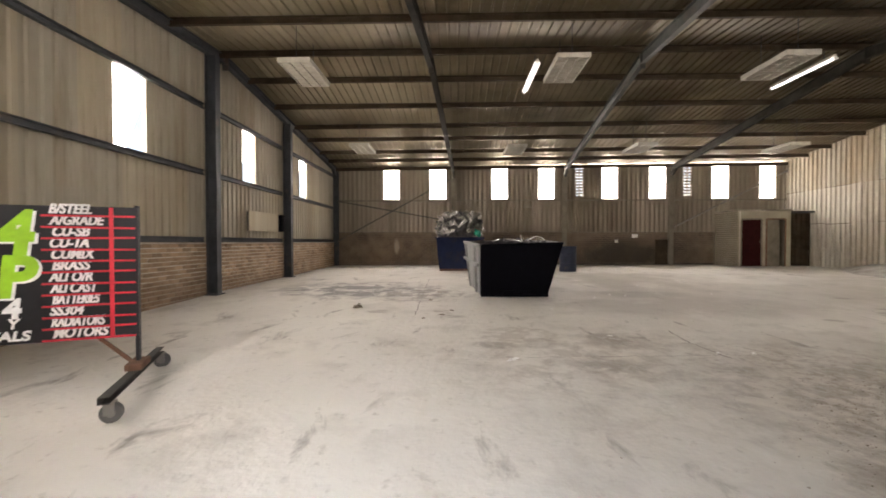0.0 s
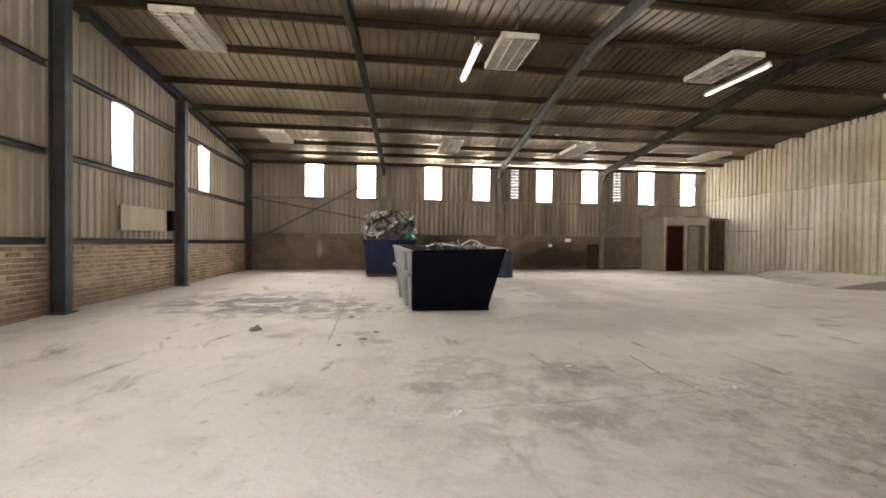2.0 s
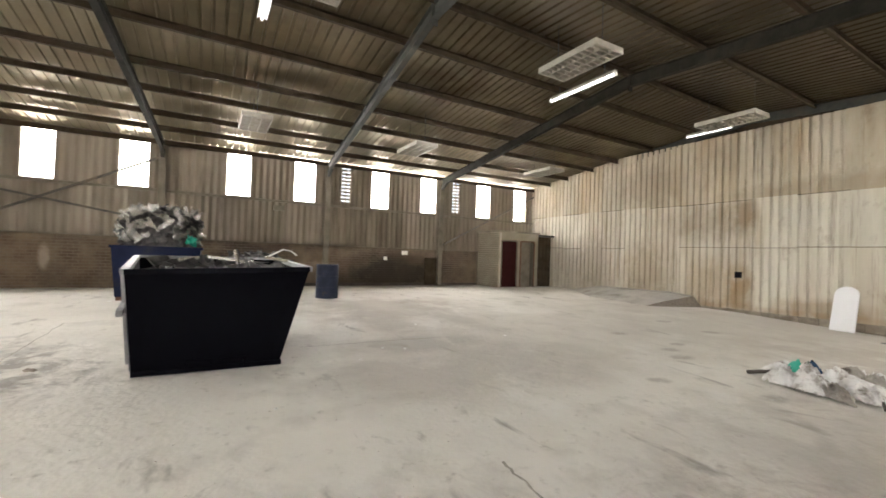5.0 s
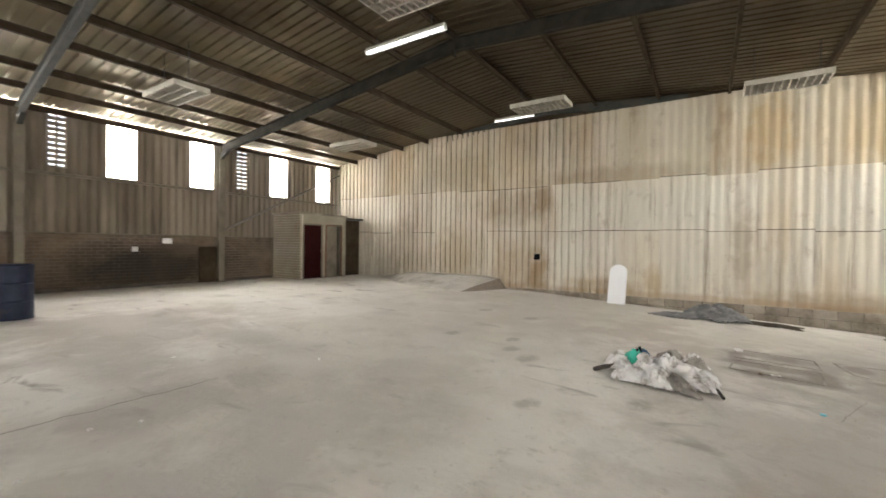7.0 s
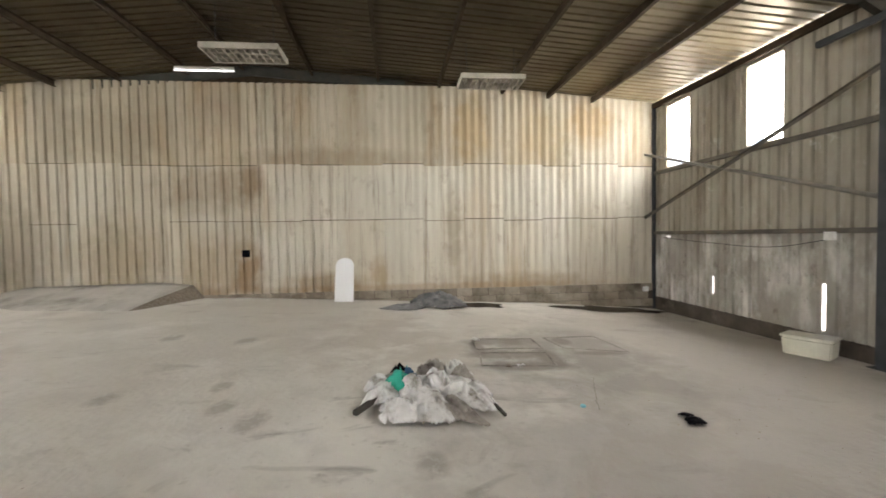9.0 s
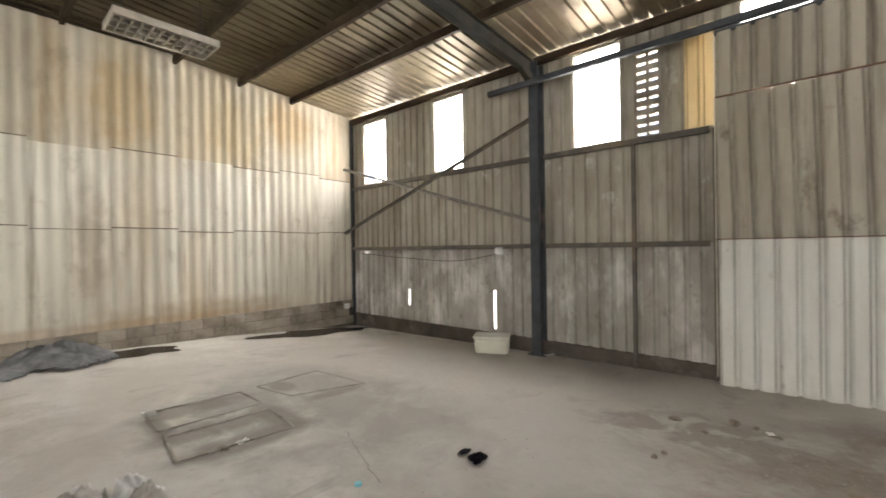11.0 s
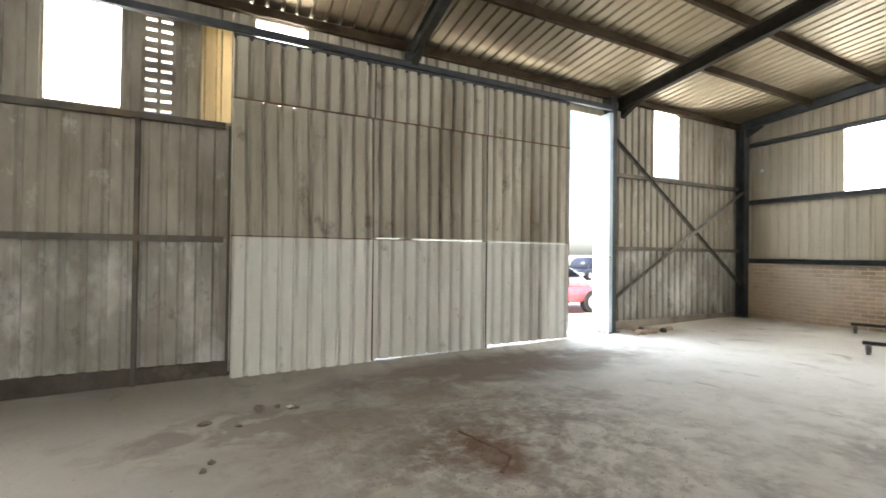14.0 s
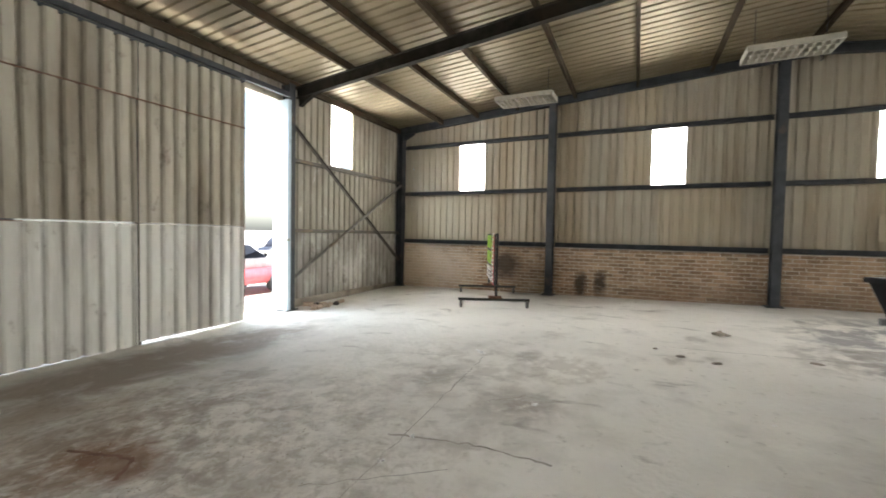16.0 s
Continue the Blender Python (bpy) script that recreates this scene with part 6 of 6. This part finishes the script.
for k in range(11):
    x, y = -1.1 + random.uniform(-0.45, 0.4), -0.12 + random.uniform(-0.12, 0.30)
    if k % 3:
        ob = part("brick_rubble", box(-0.11, 0.11, -0.05, 0.05, 0, 0.07, 0.008), M_BRICK)
        ob.matrix_world = pose(x, y, ground_at(x, y) + (0.005 if k < 8 else 0.05), random.uniform(-8, 8), random.uniform(-8, 8), random.uniform(0, 180))
        tagged(ob, "loose broken brick beside the doorway", "brick", "rubble by the doorway")
    else:
        lump("rubble", x, y, (0.09, 0.07, 0.06), M_DEBRIS, "dark lump of rubble beside the doorway", "rubble", k + 50)

# grit and crumbled dirt, thickest by the door
def grit(name, spots, count, small, big, mat, label, seed):
    rnd = random.Random(seed)
    verts, faces = [], []
    for _ in range(count):
        x, y, rx, ry = spots[rnd.randrange(len(spots))]
        a, r = rnd.uniform(0, math.tau), math.sqrt(rnd.random()) * rnd.uniform(0.5, 1.0)
        px, py = x + rx * r * math.cos(a), y + ry * r * math.sin(a)
        if not (XW + 0.2 < px < XE - 0.2 and YS + 0.35 < py < YN - 0.2):
            continue
        q = small + (big - small) * rnd.random() ** 4
        z = ground_at(px, py) - 0.15 * q
        i = len(verts)
        turn = rnd.uniform(0, math.tau)
        for k in range(5):
            b = turn + math.tau * k / 5
            w = q * rnd.uniform(0.6, 1.3)
            verts.append((px + w * math.cos(b), py + w * math.sin(b), z))
        for k in range(5):
            b = turn + math.tau * k / 5
            w = q * rnd.uniform(0.25, 0.7)
            verts.append((px + w * math.cos(b), py + w * math.sin(b), z + q * rnd.uniform(0.3, 0.75)))
        faces += [(i + k, i + (k + 1) % 5, i + 5 + (k + 1) % 5, i + 5 + k) for k in range(5)]
        faces.append(tuple(i + 5 + k for k in range(5)))
    ob = mesh_ob(name, verts, faces, mat)
    return tagged(ob, label, "grit", "", "stuff")


M_GRIT = ramp_mat("brown_grey_grit", (0.22, 0.19, 0.155), (0.40, 0.365, 0.315), 9, 0.95, bump=0.4)
M_GRITDARK = ramp_mat("dark_crumbled_dirt", (0.20, 0.17, 0.135), (0.33, 0.29, 0.24), 9, 0.95, bump=0.4)
DIRTY = ((4.4, 2.8, 1.7, 1.4), (3.8, 2.9, 1.9, 1.4), (4.2, 3.7, 1.5, 1.0), (4.6, 1.8, 1.8, 1.0))
grit("grit", DIRTY, 2600, 0.002, 0.009, M_GRIT, "loose grey-brown grit strewn on the concrete", 3)
grit("grit", DIRTY, 1500, 0.002, 0.006, M_GRITDARK, "dark crumbled dirt strewn on the concrete", 8)
grit("grit", ((5.0, 6.0, 7.5, 5.5), (9.8, 4.0, 2.0, 1.4), (7.0, 2.5, 3.5, 2.0), (1.0, 7.5, 3.5, 3.0)), 900, 0.002, 0.008, M_GRITDARK, "fine dark grit scattered over the floor", 5)

# floor joints and cracks
def crack(points, w, mat=None, name="floor_crack"):
    bm = bmesh.new()
    rows_ = []
    for k, (x, y) in enumerate(points):
        d = Vector(points[min(k + 1, len(points) - 1)]) - Vector(points[max(k - 1, 0)])
        nrm = Vector((-d.y, d.x)).normalized() * w * random.uniform(0.5, 1.2)
        rows_.append([bm.verts.new((x + s_ * nrm.x, y + s_ * nrm.y, floor_z(x, y) + 0.0095)) for s_ in (-1, 1)])
    for a, b in zip(rows_, rows_[1:]):
        bm.faces.new((a[0], a[1], b[1], b[0]))
    tagged(part(name, bm, mat or M_GROOVE), "dark crack in the concrete floor", "crack", "", "structure")


def wander(p, q, n, amp, seed):
    return [(p[0] + (q[0] - p[0]) * k / n + amp * noise.noise(Vector((k * 0.5, seed, 0))), p[1] + (q[1] - p[1]) * k / n + amp * noise.noise(Vector((k * 0.5, 0, seed)))) for k in range(n + 1)]


crack(wander((2.55, 9.42), (4.72, 9.40), 24, 0.05, 1), 0.010)
crack(wander((-0.34, 6.81), (-0.46, 12.2), 30, 0.03, 2), 0.007)
crack(wander((4.3, 4.92), (1.1, 4.66), 40, 0.04, 3), 0.004)
crack(wander((3.34, 4.72), (3.24, 5.3), 14, 0.05, 12) + wander((3.22, 5.33), (3.28, 5.95), 12, 0.04, 13), 0.012)
crack(wander((8.6, 3.9), (7.7, 4.25), 14, 0.06, 16), 0.005)
crack(wander((3.6, 5.35), (4.15, 4.6), 16, 0.03, 7), 0.004)
crack(wander((2.15, 5.5), (2.42, 5.2), 10, 0.03, 9), 0.006)
crack(wander((4.54, 2.75), (4.40, 3.3), 12, 0.04, 4) + wander((4.42, 3.34), (4.6, 3.5), 6, 0.03, 5), 0.02, M_RUST)

# ---- outside ----
def car(place, rz, paint, roof_paint, label):
    root = thing("parked_car", place, label, "car", rz=rz)
    def hull(prof, wide, top):
        bm = bmesh.new()
        sides = [[bm.verts.new((x, s_ * (top if n_ in lift else wide), z)) for n_, (x, z) in enumerate(prof)] for s_ in (-1, 1)]
        k = len(prof)
        bm.faces.new(sides[0])
        bm.faces.new(sides[1][::-1])
        for i in range(k):
            bm.faces.new((sides[0][i], sides[1][i], sides[1][(i + 1) % k], sides[0][(i + 1) % k]))
        bmesh.ops.bevel(bm, geom=list(bm.edges), offset=0.05, segments=3, affect='EDGES')
        return bm

    lift = ()
    part("body", hull([(-2.0, 0.28), (-2.06, 0.50), (-1.98, 0.64), (-1.55, 0.70), (1.1, 0.72), (1.75, 0.68), (2.0, 0.58), (2.02, 0.30)], 0.82, 0.82), paint, root, "", True)
    lift = (1, 2, 3)
    part("cabin", hull([(-1.72, 0.68), (-0.98, 1.36), (-0.3, 1.45), (0.45, 1.41), (1.5, 0.66)], 0.76, 0.62), roof_paint, root, "car cabin, painted pale with glare on the red car", True)
    for x in (-1.3, 1.3):
        for s_ in (-1, 1):
            w = part("wheel", add_cyl(bmesh.new(), (x, s_ * 0.66, 0.31), (x, s_ * 0.85, 0.31), 0.31, seg=24), M_TYRE, root)
            part("rim", add_cyl(bmesh.new(), (x, s_ * 0.845, 0.31), (x, s_ * 0.865, 0.31), 0.19, seg=16), M_CHROME, w)
    for x0, x1 in ((-2.12, -1.95), (1.95, 2.10)):
        part("bumper", box(x0, x1, -0.80, 0.80, 0.30, 0.50, 0.03), M_CHROME, root, "pale metal bumper")
    for s_ in (-1, 1):
        bm = bmesh.new()
        bm.faces.new([bm.verts.new((x, s_ * (0.70 if z > 1.1 else 0.80), z)) for x, z in ((-1.35, 0.97), (-0.88, 1.31), (0.42, 1.34), (0.92, 0.99))])
        bmesh.ops.solidify(bm, geom=list(bm.faces), thickness=0.02)
        part("side_window", bm, M_CARDARK, root)
        part("tail_lamp", box(-2.09, -2.03, s_ * 0.62 - 0.12, s_ * 0.62 + 0.12, 0.60, 0.75, 0.01), M_SIGNRED, root)


car((-1.13, -3.62, -0.16), 180, M_CARRED, M_CARPALE, "red hatchback parked in the yard")
car((-14.4, -15.4, -0.16), 20, M_CARDARK, M_CARDARK, "dark saloon car parked further out in the yard")

# ---- brick base of the west wall ----
random.seed(8)
BR = []
for k in range(19):
    z = 1.262 - 0.085 * (k + 1)
    if z < -0.25:
        break
    y = YS + (0.0 if k % 2 else -0.116)
    while y < YN:
        BR.append((max(YS, y), min(YN, y + 0.218), z))
        y += 0.232


def brick_mesh(l):
    bm = box(0, 0.04, 0, l, 0, 0.070, 0.0)
    top = [e for e in bm.edges if all(v.co.x > 0.03 for v in e.verts)]
    bmesh.ops.bevel(bm, geom=top, offset=0.006, segments=1, affect='EDGES')
    bmesh.ops.recalc_face_normals(bm, faces=bm.faces)
    me = bpy.data.meshes.new("brick")
    bm.to_mesh(me)
    bm.free()
    me.materials.append(M_BRICK)
    return me


full = brick_mesh(0.218)
bv, bf = [], []
count = 0
for y0, y1, z in BR:
    if z < floor_z(XW, y0) - 0.08 or y1 - y0 < 0.04:
        continue
    x = XW + 0.016 + random.uniform(-0.003, 0.004)
    if 5.2 < y0 < 9.8 and y1 - y0 > 0.2 and count < 300:
        count += 1
        b = new("brick", full)
        b.parent = west
        b.matrix_world = pose(x, y0, z + random.uniform(-0.003, 0.003), 0, 0, random.uniform(-0.4, 0.4))
    else:
        i = len(bv)
        dz = random.uniform(-0.003, 0.003)
        for X, c in ((x, 0.0), (x + 0.034, 0.0), (x + 0.04, 0.006)):
            bv += [(X, y0 + c, z + c + dz), (X, y1 - c, z + c + dz), (X, y1 - c, z + 0.070 - c + dz), (X, y0 + c, z + 0.070 - c + dz)]
        for a in (0, 4):
            for q in range(4):
                bf.append((i + a + q, i + a + (q + 1) % 4, i + a + 4 + (q + 1) % 4, i + a + 4 + q))
        bf.append((i + 8, i + 9, i + 10, i + 11))
M_BRICKS = ramp_mat("clay_face_brickwork", (0.26, 0.175, 0.112), (0.43, 0.31, 0.21), 2.5, 0.9, bump=0.4, fine=60, stain=(0.50, 0.40, 0.29), stain_scale=1.2, stain_at=(0.56, 0.78))
nt = M_BRICKS.node_tree
isl = nt.nodes.new("ShaderNodeNewGeometry")
hue = nt.nodes.new("ShaderNodeHueSaturation")
rng = nt.nodes.new("ShaderNodeMapRange")
rng.inputs["To Min"].default_value, rng.inputs["To Max"].default_value = 0.72, 1.17
nt.links.new(isl.outputs["Random Per Island"], rng.inputs["Value"])
nt.links.new(rng.outputs["Result"], hue.inputs["Value"])
pb = nt.nodes["Principled BSDF"]
nt.links.new(pb.inputs["Base Color"].links[0].from_socket, hue.inputs["Color"])
nt.links.new(hue.outputs["Color"], pb.inputs["Base Color"])
tagged(mesh_ob("brickwork", bv, bf, M_BRICKS, west), kind="stuff")

for m in (M_BRICK, M_BRICKS, M_MORTAR):
    stain_tone(m, 0.6, 0.6, 2.0, 1.2, 2.0, (0.60, 0.50, 0.40), 0.75)
    stain_tone(m, 9.5, 0.2, 5.0, 0.5, 2.0, (0.17, 0.12, 0.085), 0.5)
    stain_tone(m, 4.98, 0.34, 0.24, 0.50)
    stain_tone(m, 5.45, 0.38, 0.22, 0.46)
    stain_tone(m, 3.0, 0.75, 0.6, 0.6, 3.0)
